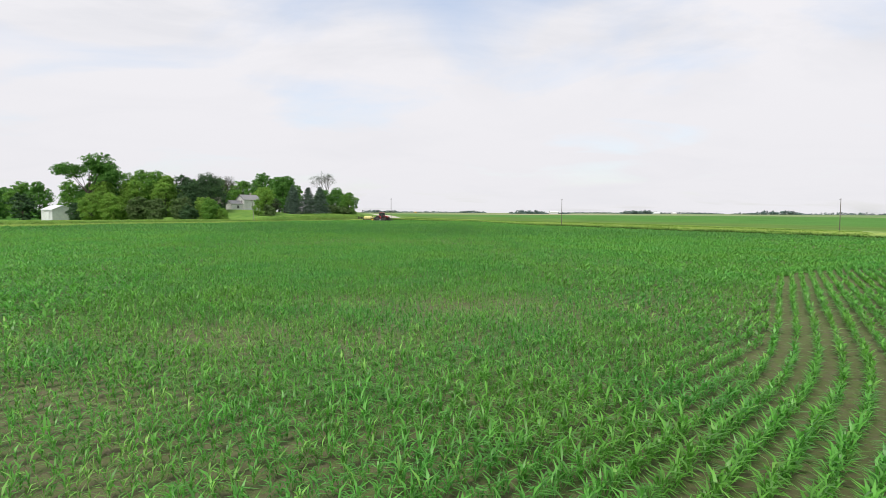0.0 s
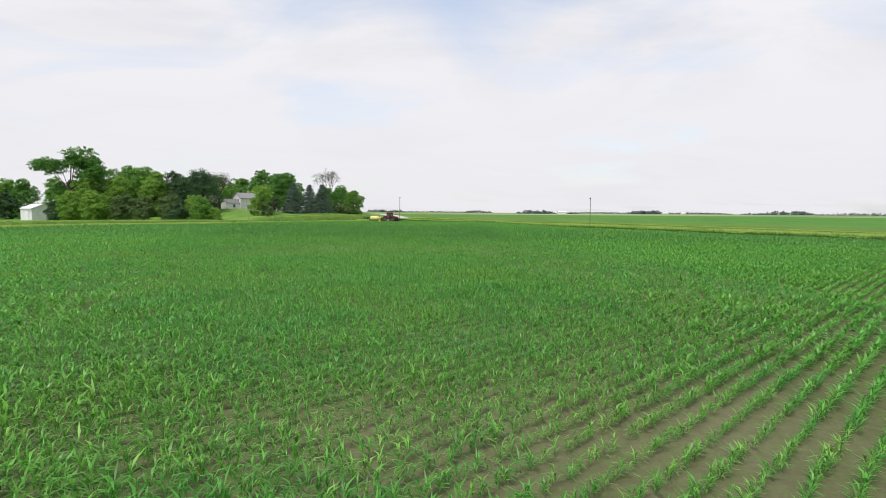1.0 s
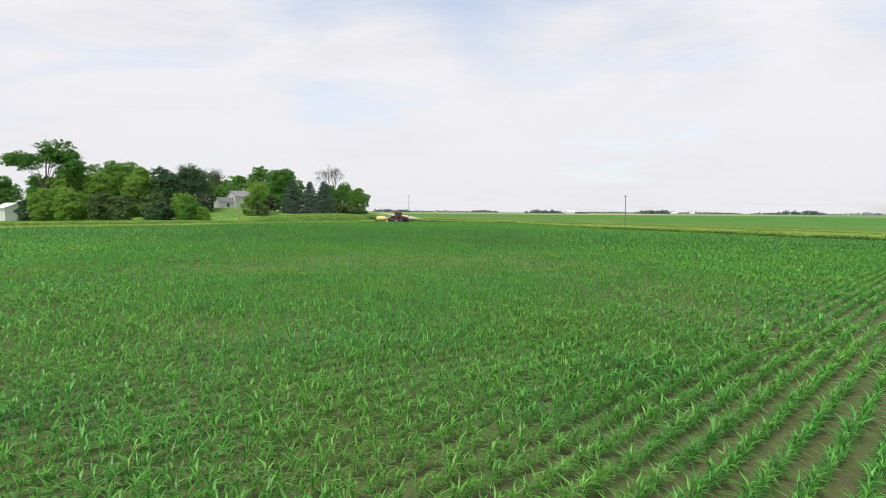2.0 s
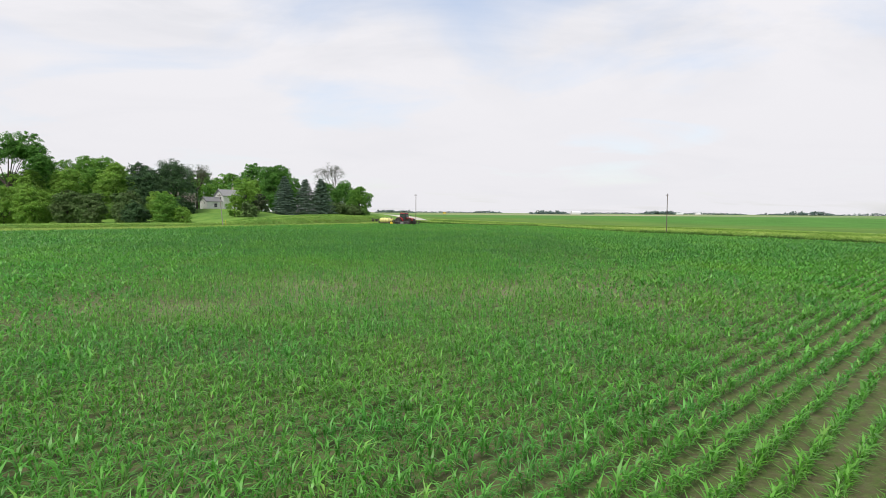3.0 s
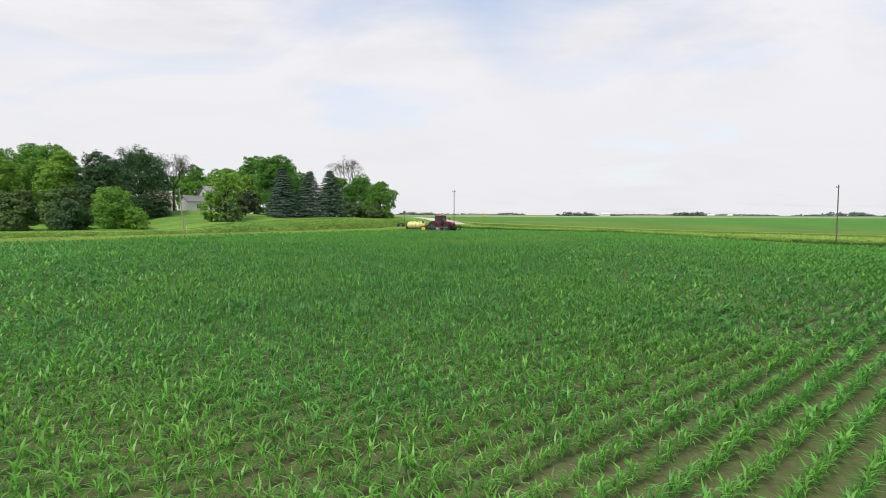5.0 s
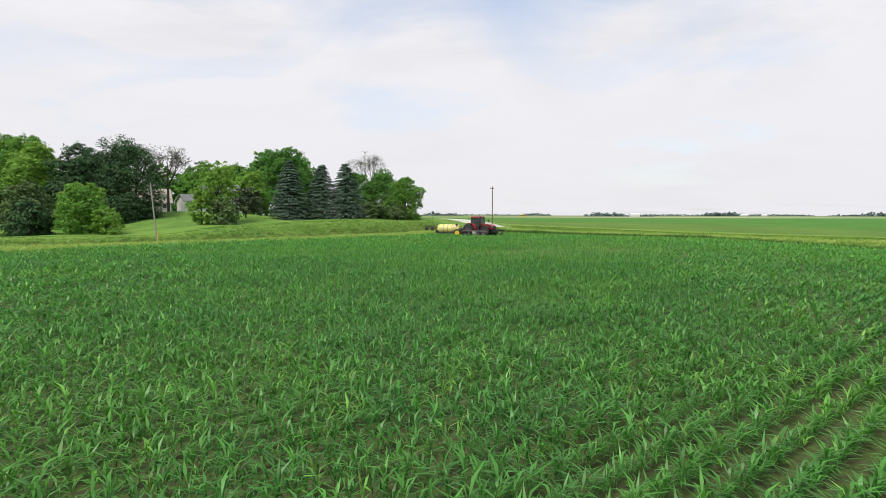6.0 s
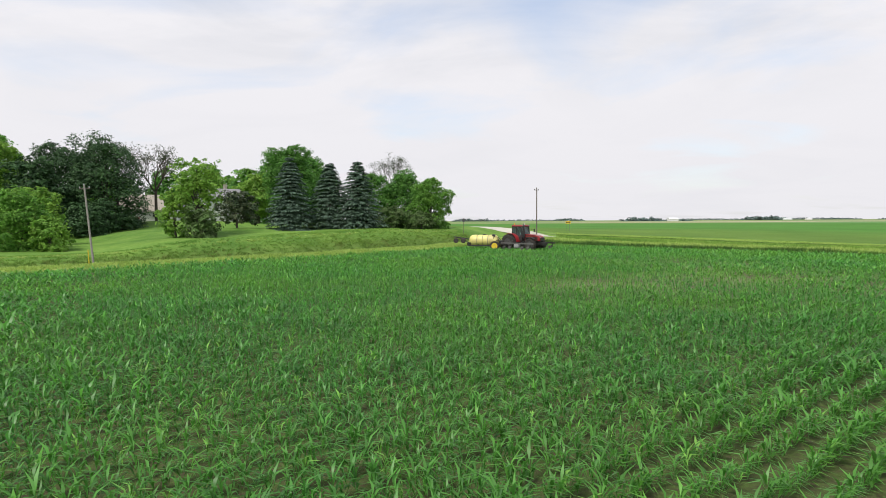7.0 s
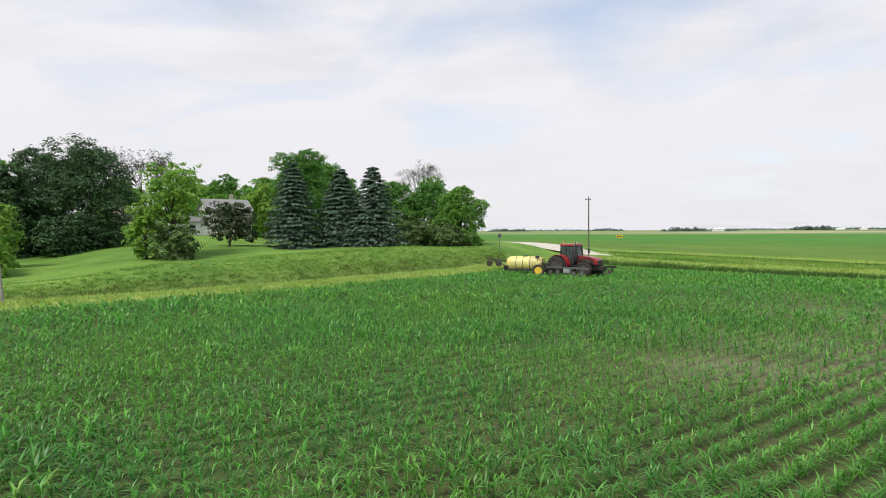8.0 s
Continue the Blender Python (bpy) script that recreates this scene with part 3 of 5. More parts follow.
def corn_leaf(rng, f, yaw, cuts, wide):
    """One strap-shaped leaf that rises from the whorl and arches over: vertices and faces. f: 0 for the lowest leaf, 1 for the topmost."""
    rise = math.radians(rng.uniform(60, 80) + 8 * f)
    drop = math.radians(rng.uniform(10, 75) - 25 * f)
    length = rng.uniform(0.34, 0.54) * (1.0 - 0.3 * abs(f - 0.55))
    h0 = 0.03 + 0.26 * f + rng.uniform(0, 0.03)
    half = rng.uniform(0.018, 0.028) * wide
    dx, dy, side = math.cos(yaw), math.sin(yaw), rng.normal(0, 0.2)
    fine = 12
    path, o, z = [(0.0, h0)], 0.0, h0
    for i in range(fine):
        a = rise - (rise + drop) * ((i + 0.5) / fine) ** 1.25
        o, z = o + math.cos(a) * length / fine, z + math.sin(a) * length / fine
        path.append((o, max(z, 0.02)))
    # the leaf's width at steps along it; it is narrow in the whorl and at the tip
    steps = {1: (0.0, 0.8), 2: (0.0, 0.45, 1.0)}[cuts]
    verts = []
    for i, t in enumerate(steps):
        out, z = path[round(t * fine)]
        sx, sy = -dy * side * out * t, dx * side * out * t
        if (i == 0 and cuts > 1) or i == cuts:
            verts.append((dx * out + sx, dy * out + sy, z))
        else:
            w = half * (1.0 if t < 0.6 else 0.8)
            verts.append((dx * out + sx - dy * w, dy * out + sy + dx * w, z))
            verts.append((dx * out + sx + dy * w, dy * out + sy - dx * w, z))
    faces = {1: [(0, 1, 2)], 2: [(0, 1, 2), (1, 3, 2)]}[cuts]
    return verts, faces


def corn_template(leaves, cuts, rng, wide=1.0, clump=0.0):
    """A young corn plant about 0.45 m high, its leaves standing up in two ranks. clump: metres over which it is spread along the row (its own y)."""
    verts, faces = [], []
    turn = rng.uniform(0, 6.28)
    for k in range(leaves):
        v, fc = corn_leaf(rng, k / max(1, leaves - 1), turn + k * math.pi + rng.normal(0, 0.6), cuts, wide)
        off = rng.uniform(-0.5, 0.5) * clump
        base = len(verts)
        verts += [(x, y + off, z) for x, y, z in v]
        faces += [tuple(base + i for i in q) for q in fc]
    return np.array(verts), faces


def scatter(templates, pos, yaw, size, tall, rng, lean=0.12):
    """Joins copies of the templates at the places given: vertices, corner indices, face sizes and the copy that each face belongs to."""
    which = rng.integers(0, len(templates), len(pos))
    vs, ls, ss, own, base = [], [], [], [], 0
    for k, (tv, tf) in enumerate(templates):
        sel = np.nonzero(which == k)[0]
        if not len(sel):
            continue
        c, s = np.cos(yaw[sel])[:, None], np.sin(yaw[sel])[:, None]
        z = tv[None, :, 2] * tall[sel][:, None]
        lx, ly = rng.normal(0, lean, len(sel))[:, None], rng.normal(0, lean, len(sel))[:, None]
        x = (tv[None, :, 0] * c - tv[None, :, 1] * s) * size[sel][:, None] + lx * z
        y = (tv[None, :, 0] * s + tv[None, :, 1] * c) * size[sel][:, None] + ly * z
        v = np.stack([x, y, z], -1) + pos[sel][:, None, :]
        n, m = len(sel), len(tv)
        flat = np.array([i for f in tf for i in f])
        sizes = np.array([len(f) for f in tf])
        ls.append((flat[None, :] + (np.arange(n) * m)[:, None] + base).ravel())
        ss.append(np.tile(sizes, n))
        own.append(np.repeat(sel, len(tf)))
        vs.append(v.reshape(-1, 3))
        base += n * m
    return np.concatenate(vs), np.concatenate(ls), np.concatenate(ss), np.concatenate(own)


def row_bend(s, p):
    """How far the swung rows have moved over, by metres along them and the row; past a line across the field they swing back."""
    def ramp(u, over):
        return np.where(u > 0, np.where(u < over, u * u / (2 * over), u - over / 2), 0)

    back = (56.0 + p * AX) / AY
    return 0.215 * ramp(s - 18.0, 12.0) - 0.5 * ramp(s - back, 5.0) + 0.285 * ramp(s - back - 30.0, 20.0)


def build_corn():
    rng = np.random.default_rng(7)
    s = np.arange(-150, 330, ALONG)
    p = ROW_AT + ROW * np.arange(-300, 210)
    S, P = np.meshgrid(s, p)
    # past one row the rows swing round; the straight ones end against it
    bend = row_bend(S, P)
    swung = P > SWUNG_FROM
    keep = swung | (P < SWUNG_FROM - 0.1 - bend)
    P = np.where(swung, P - bend, P) + rng.normal(0, 0.035, P.shape) + 0.16 * (field_noise(S, P, 9.0, 21) - 0.5)
    S = S + rng.normal(0, 0.035, S.shape)
    S, P = S[keep], P[keep]
    x, y = S * AX + P * AY, S * AY - P * AX
    wide = 60 + 1.2 * np.abs(y - 10)
    keep = (y > -40) & (x > -175) & (x < 130) & (x < wide) & (x > -wide)
    x, y = x[keep], y[keep]
    dl, dr = outside(x, y)
    keep = (dl < -1.5) & (dr < -0.8)
    x, y = x[keep], y[keep]
    # metres aside of the flight line; the ground before its start is seen from far off only
    d = np.abs(edge_dist(x, y, CAMLINE)) + np.clip(12 - y, 0, 200)
    fan = np.clip((y - 172) * 0.35, 0, 8)
    thin = thin_soil(x, y)
    alive = rng.random(len(x)) > 0.04 + 0.3 * thin
    # whole plants near the flight line, then fewer but fuller ones
    near, mid, side = d < 6.5 + fan * 0.4, d < 15 + fan, d < 32 + fan
    step = np.where(near, 0, np.where(mid, 1, np.where(side, 2, np.where(d < 72, 3, 4))))
    alive &= rng.random(len(x)) < np.array([1.0, 1.0, 0.6, 0.52, 0.19])[step]
    # sparser in the far corners behind the start
    aside = (y < 9) | (x < -20 - 0.8 * (y + 4)) | (x > 14 + 0.8 * (y + 4))
    alive &= ~aside | (rng.random(len(x)) < 0.45)
    x, y, d, thin, step = (a[alive] for a in (x, y, d, thin, step))
    z = ground_z(x, y) - 0.01
    vigour = 1.06 + 0.1 * smooth01(y, 118, 155) * (1 - smooth01(y, 170, 185)) - 0.05 * smooth01(y, 170, 185) - 0.08 * smooth01(y, 212, 232) + 0.3 * (field_noise(x, y, 14.0, 11) - 0.5) + 0.3 * (field_noise(x, y, 2.0, 12) - 0.5) - 0.3 * thin
    size = vigour * rng.uniform(0.75, 1.15, len(x))
    tall = size * rng.uniform(0.98, 1.28, len(x)) * np.where(step > 2, 0.85, 1.0)
    yaw = rng.uniform(0, 6.283, len(x))
    along = -math.atan2(AX, AY)
    pos = np.stack([x, y, z], -1)
    kinds = ([corn_template(10, 2, rng, 1.0) for _ in range(30)], [corn_template(9, 2, rng, 1.2) for _ in range(20)], [corn_template(7, 2, rng, 1.95, 0.24) for _ in range(16)],
             [corn_template(7, 1, rng, 3.0, 0.3) for _ in range(14)], [corn_template(7, 1, rng, 5.0, 0.6) for _ in range(14)])
    groups, base = [], 0
    for k, tm in enumerate(kinds):
        i = np.nonzero(step == k)[0]
        turn = yaw[i] if k < 2 else along + rng.normal(0, 0.25, len(i)) + math.pi * rng.integers(0, 2, len(i))
        v, l, n, own = scatter(tm, pos[i], turn, size[i] * (1.0, 1.0, 1.0, 1.1, 1.25)[k], tall[i], rng, 0.1)
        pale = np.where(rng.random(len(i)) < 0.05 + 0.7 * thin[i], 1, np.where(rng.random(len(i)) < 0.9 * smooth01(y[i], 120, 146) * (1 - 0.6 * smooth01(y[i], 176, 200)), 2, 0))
        groups.append((v, l + base, n, pale[own].astype(np.int32)))
        base += len(v)
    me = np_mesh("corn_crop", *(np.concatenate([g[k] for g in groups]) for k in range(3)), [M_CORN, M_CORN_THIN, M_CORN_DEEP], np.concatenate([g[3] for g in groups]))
    tagged(new("corn_crop", me), "rows of knee-high young green corn on brown soil", "corn", kind="stuff")


build_corn()


# ---- verge grass ----
def grass_template(blades, height, spread, rng):
    verts, faces = [], []
    for k in range(blades):
        yaw, out = rng.uniform(0, 6.28), rng.uniform(0, spread)
        bx, by = out * math.cos(yaw), out * math.sin(yaw)
        face = rng.uniform(0, 6.28)
        w, h = rng.uniform(0.03, 0.06), height * rng.uniform(0.6, 1.15)
        tip = rng.normal(0, 0.3 * h, 2)
        b = len(verts)
        verts += [(bx - w * math.cos(face), by - w * math.sin(face), -0.03), (bx + w * math.cos(face), by + w * math.sin(face), -0.03), (bx + tip[0], by + tip[1], h)]
        faces.append((b, b + 1, b + 2))
    return np.array(verts), faces


def build_verge():
    """Grass along the field: a pale strip at the crop, dark weeds in the ditches (by the road the shade is in their
    colour), shorter grass up the banks.
    """
    rng = np.random.default_rng(11)
    n = 600000
    x, y = rng.uniform(-200, 110, n), rng.uniform(110, 330, n)
    dl, dr = outside(x, y)
    d = np.hypot(x + 30, y - 190)
    bank = (dl > -0.5) & (dl < 34) & (dr < 6)
    road = (dr > -0.6) & (dr < 36) & (np.abs(dr - 20) > 3.1) & ~((x < -26) & (dr > 11))
    patchy = field_noise(x, y, 4.0, 35)
    lush = np.where(bank, np.where(dl < 4.4, 1.0, np.where(dl < 11.0, 0.9, 0.8 * (1 - smooth01(dl, 11, 18)))), np.where(dr < 4, 1.0, 0.8))
    keep = (bank | road) & (rng.random(n) < lush * np.clip((62 / d) ** 1.5, 0.05, 1.0)) & (d < 220)
    x, y, dl, dr, d, bank, patchy = (a[keep] for a in (x, y, dl, dr, d, bank, patchy))
    z = ground_z(x, y)
    grow = np.clip(d / 45, 1.0, 2.6)
    strip = np.where(bank & (dl > 0), np.where(dl < 4.4, 0.62, np.where(dl < 10.5, 0.45, 0.3 - 0.16 * smooth01(dl, 11, 17))), np.where(dr < 0.8, 0.6, np.where(dr < 4.0, 1.7, np.where(dr < 12, 0.5, 0.42))))
    size = strip * (0.75 + 0.5 * field_noise(x, y, 5.0, 31)) * rng.uniform(0.85, 1.15, len(x))
    tm = [grass_template(8, 0.5, 0.34, rng) for _ in range(12)]
    v, l, c, own = scatter(tm, np.stack([x, y, z], -1), rng.uniform(0, 6.28, len(x)), grow * (0.8 + 0.4 * size), size, rng, 0.2)
    soft = rng.normal(0, 0.1, len(x))
    pale_at = np.where(bank, 1.4 * np.exp(-((dl - 2.2) / 2.2) ** 2) + 0.8 * np.exp(-((dl - 12.4) / 0.6) ** 2), np.exp(-((dr - 15.0) / 1.8) ** 2) + np.exp(-((dr - 32.0) / 3.2) ** 2) + 0.75 * np.exp(-((dr - 9.0) / 2.2) ** 2))
    dark_at = np.where(bank, 1.15 * np.exp(-((dl - 8.4) / 2.2) ** 2), 0)
    ditch_shade_at = np.where(bank, 0, 1.5 * np.exp(-((dr - 2.4) / 1.5) ** 2) + 1.1 * np.exp(-((dr - 27.5) / 1.0) ** 2) + 0.4 * np.exp(-((dr - 5.0) / 2.0) ** 2) * patchy)
    kind = np.where(ditch_shade_at * (0.6 + 0.7 * patchy) + soft > 0.5, 2, np.where(rng.random(len(x)) < dark_at * (0.7 + 0.3 * patchy), 3, np.where(pale_at * (0.6 + 0.8 * field_noise(x, y, 6.0, 33)) + soft > 0.5, 1, 0)))
    me = np_mesh("verge_grass", v, l, c, [M_GRASS, M_GRASS_DRY, M_DITCH_SHADE, M_OLIVE], kind[own].astype(np.int32))
    tagged(new("verge_grass", me), "unmown roadside grass with pale seed heads and ditch weeds darkened for shade", "grass", kind="stuff")


build_verge()


# ---- trees ----
def limbs_mesh(name, tips, trunk_h, radius, rng, splits=0.55):
    """A tapered trunk with limbs that reach to the tips."""
    bm = bmesh.new()
    top = Vector((rng.normal(0, 0.03) * trunk_h, rng.normal(0, 0.03) * trunk_h, trunk_h))
    mid = top * 0.5 + Vector((rng.normal(0, 0.15), rng.normal(0, 0.15), 0)) * radius * 2
    tube((0, 0, -0.3), mid, radius * 1.25, radius * 0.95, 8, bm, False)
    tube(mid, top, radius * 0.97, radius * 0.7, 8, bm, False)
    for tip in tips:
        tip = Vector(tip)
        f = rng.uniform(0.55, 1.0)
        start = mid.lerp(top, f)
        bend = start.lerp(tip, 0.5) + Vector((0, 0, 0.12 * (tip - start).length))
        tube(start, bend, radius * 0.45, radius * 0.26, 6, bm, False)
        tube(bend, tip, radius * 0.27, radius * 0.06, 5, bm, False)
    return bm


def crown_mesh(name, lobes, count, leaf, mat, rng, hollow=0.55, per=24):
    """Leaf sprays over the given lobes (x, y, z, rx, ry, rz), gathered in flat drooping pads with dark gaps between them."""
    lobes = np.array(lobes)
    area = lobes[:, 3] * lobes[:, 5]
    tufts = max(12, count // per)
    home = rng.choice(len(lobes), tufts, p=area / area.sum())
    td = rng.normal(0, 1, (tufts, 3))
    td[:, 2] = np.where(rng.random(tufts) < 0.35, np.abs(td[:, 2]), td[:, 2])
    td /= np.linalg.norm(td, axis=1)[:, None]
    reach = hollow + (1.04 - hollow) * rng.random(tufts) ** 0.5
    centre = lobes[home, :3] + td * lobes[home, 3:6] * reach[:, None]
    wide = lobes[home, 3] * rng.uniform(0.10, 0.24, tufts)
    which = rng.integers(0, tufts, count)
    off = np.clip(rng.normal(0, 1, (count, 3)), -1.5, 1.5)
    flat = np.hypot(off[:, 0], off[:, 1])
    pos = centre[which] + np.stack([off[:, 0], off[:, 1], 0.5 * off[:, 2] - 0.22 * flat ** 2], -1) * wide[which][:, None] * 0.85
    pos[:, 2] = np.maximum(pos[:, 2], 0.05)
    nrm = td[which] * 0.55 + off * np.array([0.35, 0.35, 0.2]) + rng.normal(0, 0.45, (count, 3)) + np.array([0, 0, 0.6])
    nrm /= np.linalg.norm(nrm, axis=1)[:, None]
    t = np.cross(nrm, rng.normal(0, 1, (count, 3)))
    t /= np.linalg.norm(t, axis=1)[:, None] + 1e-9
    b = np.cross(nrm, t)
    sz = leaf * rng.uniform(0.5, 1.25, count)[:, None]
    v = np.stack([pos - t * sz - b * sz * 0.5, pos - t * sz * 0.6 + b * sz * 0.55 + nrm * sz * 0.2, pos + t * sz], 1).reshape(-1, 3)
    q = np.arange(count * 3)
    return np_mesh(name, v, q, np.full(count, 3), [mat])


def lobed(rng, r, h0, h1, n, squash=1.0, spread=0.62):
    """A set of crown lobes inside an ellipsoid of radius r between two heights."""
    out = []
    mid, half = (h0 + h1) / 2, (h1 - h0) / 2
    out.append((0, 0, mid, r * 0.78, r * 0.78, half * 0.86))
    for k in range(n):
        a = k * 2.4 + rng.uniform(-0.5, 0.5)
        f = (k + 0.5) / n
        zz = mid + half * (1.72 * f - 0.84)
        rad = r * spread * math.sqrt(max(0.12, 1 - (max(0.0, zz - mid) / half) ** 2)) * (0.85 if zz < mid - 0.5 * half else 1.0) * rng.uniform(0.75, 1.15)
        lr = r * rng.uniform(0.30, 0.46)
        out.append((rad * math.cos(a), rad * math.sin(a), zz, lr, lr, lr * rng.uniform(0.65, 0.95) * squash))
    out.append((rng.normal(0, 0.15) * r, rng.normal(0, 0.15) * r, h1 - 0.25 * r, r * 0.38, r * 0.38, r * 0.27))
    return out


def leafy_tree(name, x, y, top, r, mat, label, seed, skirt=0.2, leaf=0.24, density=1.0, lobes=11, squash=1.0, hollow=0.5, category="tree", group=""):
    """A broadleaf tree or bush with its crown from skirt (a share of its height) up to the height top."""
    rng = np.random.default_rng(seed)
    z = gz(x, y)
    h = top - z
    ob = empty(name, pose(x, y, z), label=label, category=category, group=group)
    shape = lobed(rng, r, h * skirt - (0.14 * h if skirt < 0.07 else 0.0), h, lobes, squash)
    tips = [l[:3] for l in shape[1:]]
    part("trunk", limbs_mesh("trunk", tips, h * max(0.3, skirt + 0.15), 0.016 * h + 0.06, rng), M_BARK, ob)
    count = int(density * 175 * (r * h * (1 - skirt)) / (leaf / 0.34) ** 1.7)
    part("crown", crown_mesh("crown", shape, min(count, 27000), leaf, mat, rng, hollow), mat, ob)
    return ob


def spruce(x, y, top, r, mat, label, seed):
    """A spruce: straight trunk with tiers of drooping boughs to the ground."""
    rng = np.random.default_rng(seed)
    z = gz(x, y)
    h = top - z
    ob = empty("spruce_tree", pose(x, y, z), label=label, category="spruce tree", group="spruces in the yard")
    part("trunk", tube((0, 0, -0.3), (0, 0, h * 0.97), 0.24, 0.03, 8), M_BARK, ob)
    vs, mi, k = [], [], 0
    tiers = 21
    for i in range(tiers):
        f = i / tiers
        zz = 0.5 + (h - 0.7) * f ** 0.95 + rng.normal(0, 0.05)
        reach = r * (1 - f) ** 0.72 * rng.uniform(0.9, 1.06) + 0.12
        boughs = int(13 + 22 * (1 - f))
        for j in range(boughs):
            a = 2 * math.pi * (j + rng.uniform(-0.4, 0.4)) / boughs
            L = reach * rng.uniform(0.78, 1.05)
            up = zz + rng.normal(0, 0.1)
            # each bough is a shingled fan of sprays that hangs towards its end
            for u in range(30):
                t = 0.12 + 0.88 * ((u + rng.random()) / 30) ** 0.75
                side = a + rng.normal(0, 0.30 / (1 + 0.8 * L * t))
                x0, y0 = math.cos(side) * L * t, math.sin(side) * L * t
                z0 = up - 0.14 * L * t * t + rng.normal(0, 0.03)
                d = a + rng.normal(0, 0.55)
                ln, w = rng.uniform(0.28, 0.52), rng.uniform(0.09, 0.16)
                c, q = math.cos(d), math.sin(d)
                dip = ln * rng.uniform(0.05, 0.9)
                vs += [(x0 - q * w, y0 + c * w, z0), (x0 + q * w, y0 - c * w, z0), (x0 + c * ln, y0 + q * ln, z0 - dip)]
                mi.append(1 if t > 0.8 and rng.random() < 0.7 else 0)
                k += 3
    fs = list(range(k))
    me = np_mesh("foliage", np.array(vs), np.array(fs), np.full(len(fs) // 3, 3), [mat, M_NEEDLE_TIP], np.array(mi, np.int32))
    part("foliage", me, None, ob)
    return ob


def bare_tree(x, y, top, r, seed, label, leaves=3500, skirt=0.45):
    """A thinly leaved tree whose branches show against the sky."""
    rng = np.random.default_rng(seed)
    z = gz(x, y)
    h = top - z
    ob = empty("bare_tree", pose(x, y, z), label=label, category="tree")
    bm = bmesh.new()
    tube((0, 0, -0.3), (0, 0, h * skirt), 0.32, 0.24, 8, bm, False)
    lobes = []

    def grow(p, d, length, rad, depth):
        q = p + d * length
        tube(p, q, rad, rad * 0.62, 5, bm, False)
        if depth == 0:
            lobes.append((*q, 1.3, 1.3, 1.0))
            return
        for _ in range(3 if depth > 1 else 2):
            dd = (d + Vector(rng.normal(0, 0.55, 3)) * 0.75 + Vector((0, 0, 0.12))).normalized()
            grow(q, dd, length * rng.uniform(0.62, 0.85), rad * 0.6, depth - 1)

    for k in range(7):
        a = k * 1.05 + rng.uniform(-0.2, 0.2)
        grow(Vector((0, 0, h * skirt * rng.uniform(0.85, 1.0))), Vector((math.cos(a) * r / h * 1.5, math.sin(a) * r / h * 1.5, 0.9)).normalized(), h * (1 - skirt) * 0.30, 0.13, 4)
    part("trunk", bm, M_BARK, ob)
    part("crown", crown_mesh("crown", lobes, leaves, 0.17, M_LEAF_GREY, rng, 0.1, 3), M_LEAF_GREY, ob)
    return ob


def open_tree(x, y, seed):
    """The tall tree over the shed: bare limbs carry a high rounded crown and a lower one to its side."""
    rng = np.random.default_rng(seed)
    z = gz(x, y)
    ob = empty("broadleaf_tree", pose(x, y, z), label="tall spreading tree with open limbs above the shed", category="tree")
    lobes = []
    for cx, cz, rx, rz, n in ((4.4, 22.8, 6.4, 4.4, 20), (-8.0, 20.2, 4.6, 2.6, 10), (10.0, 18.5, 3.6, 2.4, 6)):
        for k in range(n):
            d = Vector(rng.normal(0, 1, 3)).normalized() * rng.uniform(0.45, 0.85)
            lr = rng.uniform(2.3, 3.4)
            lobes.append((cx + d.x * rx, d.y * 4.5, cz - z + d.z * rz, lr, lr, lr * 0.72))
    part("trunk", limbs_mesh("trunk", [l[:3] for l in lobes[::3]], 11.0, 0.38, rng), M_BARK, ob)
    part("crown", crown_mesh("crown", lobes, 27000, 0.3, M_LEAF, rng, 0.2), M_LEAF, ob)


# evergreens before the house
spruce(-70.4, 251.0, 15.6, 4.8, M_NEEDLE, "large blue-green spruce with drooping tiers on the lawn", 1)
spruce(-65.2, 255.5, 15.0, 5.2, M_NEEDLE2, "dark green spruce close between two others", 2)
spruce(-60.0, 255.0, 15.1, 5.1, M_NEEDLE2, "dark pointed spruce at the end of the row", 3)
# right end of the grove
leafy_tree("broadleaf_tree", -50.7, 272, 12.9, 4.6, M_LEAF_MID, "rounded green tree at the end of the grove", 11, skirt=0.06, lobes=12)
leafy_tree("broadleaf_tree", -57.5, 279, 14.6, 6.2, M_LEAF, "green tree behind the dark spruces", 12, skirt=0.05, lobes=12)
leafy_tree("broadleaf_tree", -63.5, 277, 14.4, 5.6, M_LEAF, "green tree behind the dark spruces", 18, skirt=0.05, lobes=12)
leafy_tree("bush", -57.2, 266, 7.2, 4.2, M_LEAF_BROWN, "dull olive bush below the trees", 13, skirt=0.0, lobes=8, category="bush")
leafy_tree("bush", -51.5, 267, 6.2, 4.2, M_LEAF_BROWN, "dull olive bush below the trees", 14, skirt=0.0, lobes=8, category="bush")
leafy_tree("broadleaf_tree", -81.0, 275, 20.0, 6.0, M_LEAF, "tall green tree rising behind the blue spruce", 15, skirt=0.1, lobes=14)
leafy_tree("broadleaf_tree", -85.0, 293, 20.0, 8.0, M_LEAF, "tall green tree rising behind the blue spruce", 16, skirt=0.1, lobes=13, leaf=0.42)
leafy_tree("broadleaf_tree", -95.0, 288, 15.6, 6.0, M_LEAF_LIME, "yellow-green tree beside the house", 17, skirt=0.1, lobes=12, leaf=0.4)
bare_tree(-81.0, 361, 28.5, 8.5, 5, "thinly leaved grey tree standing behind the grove")
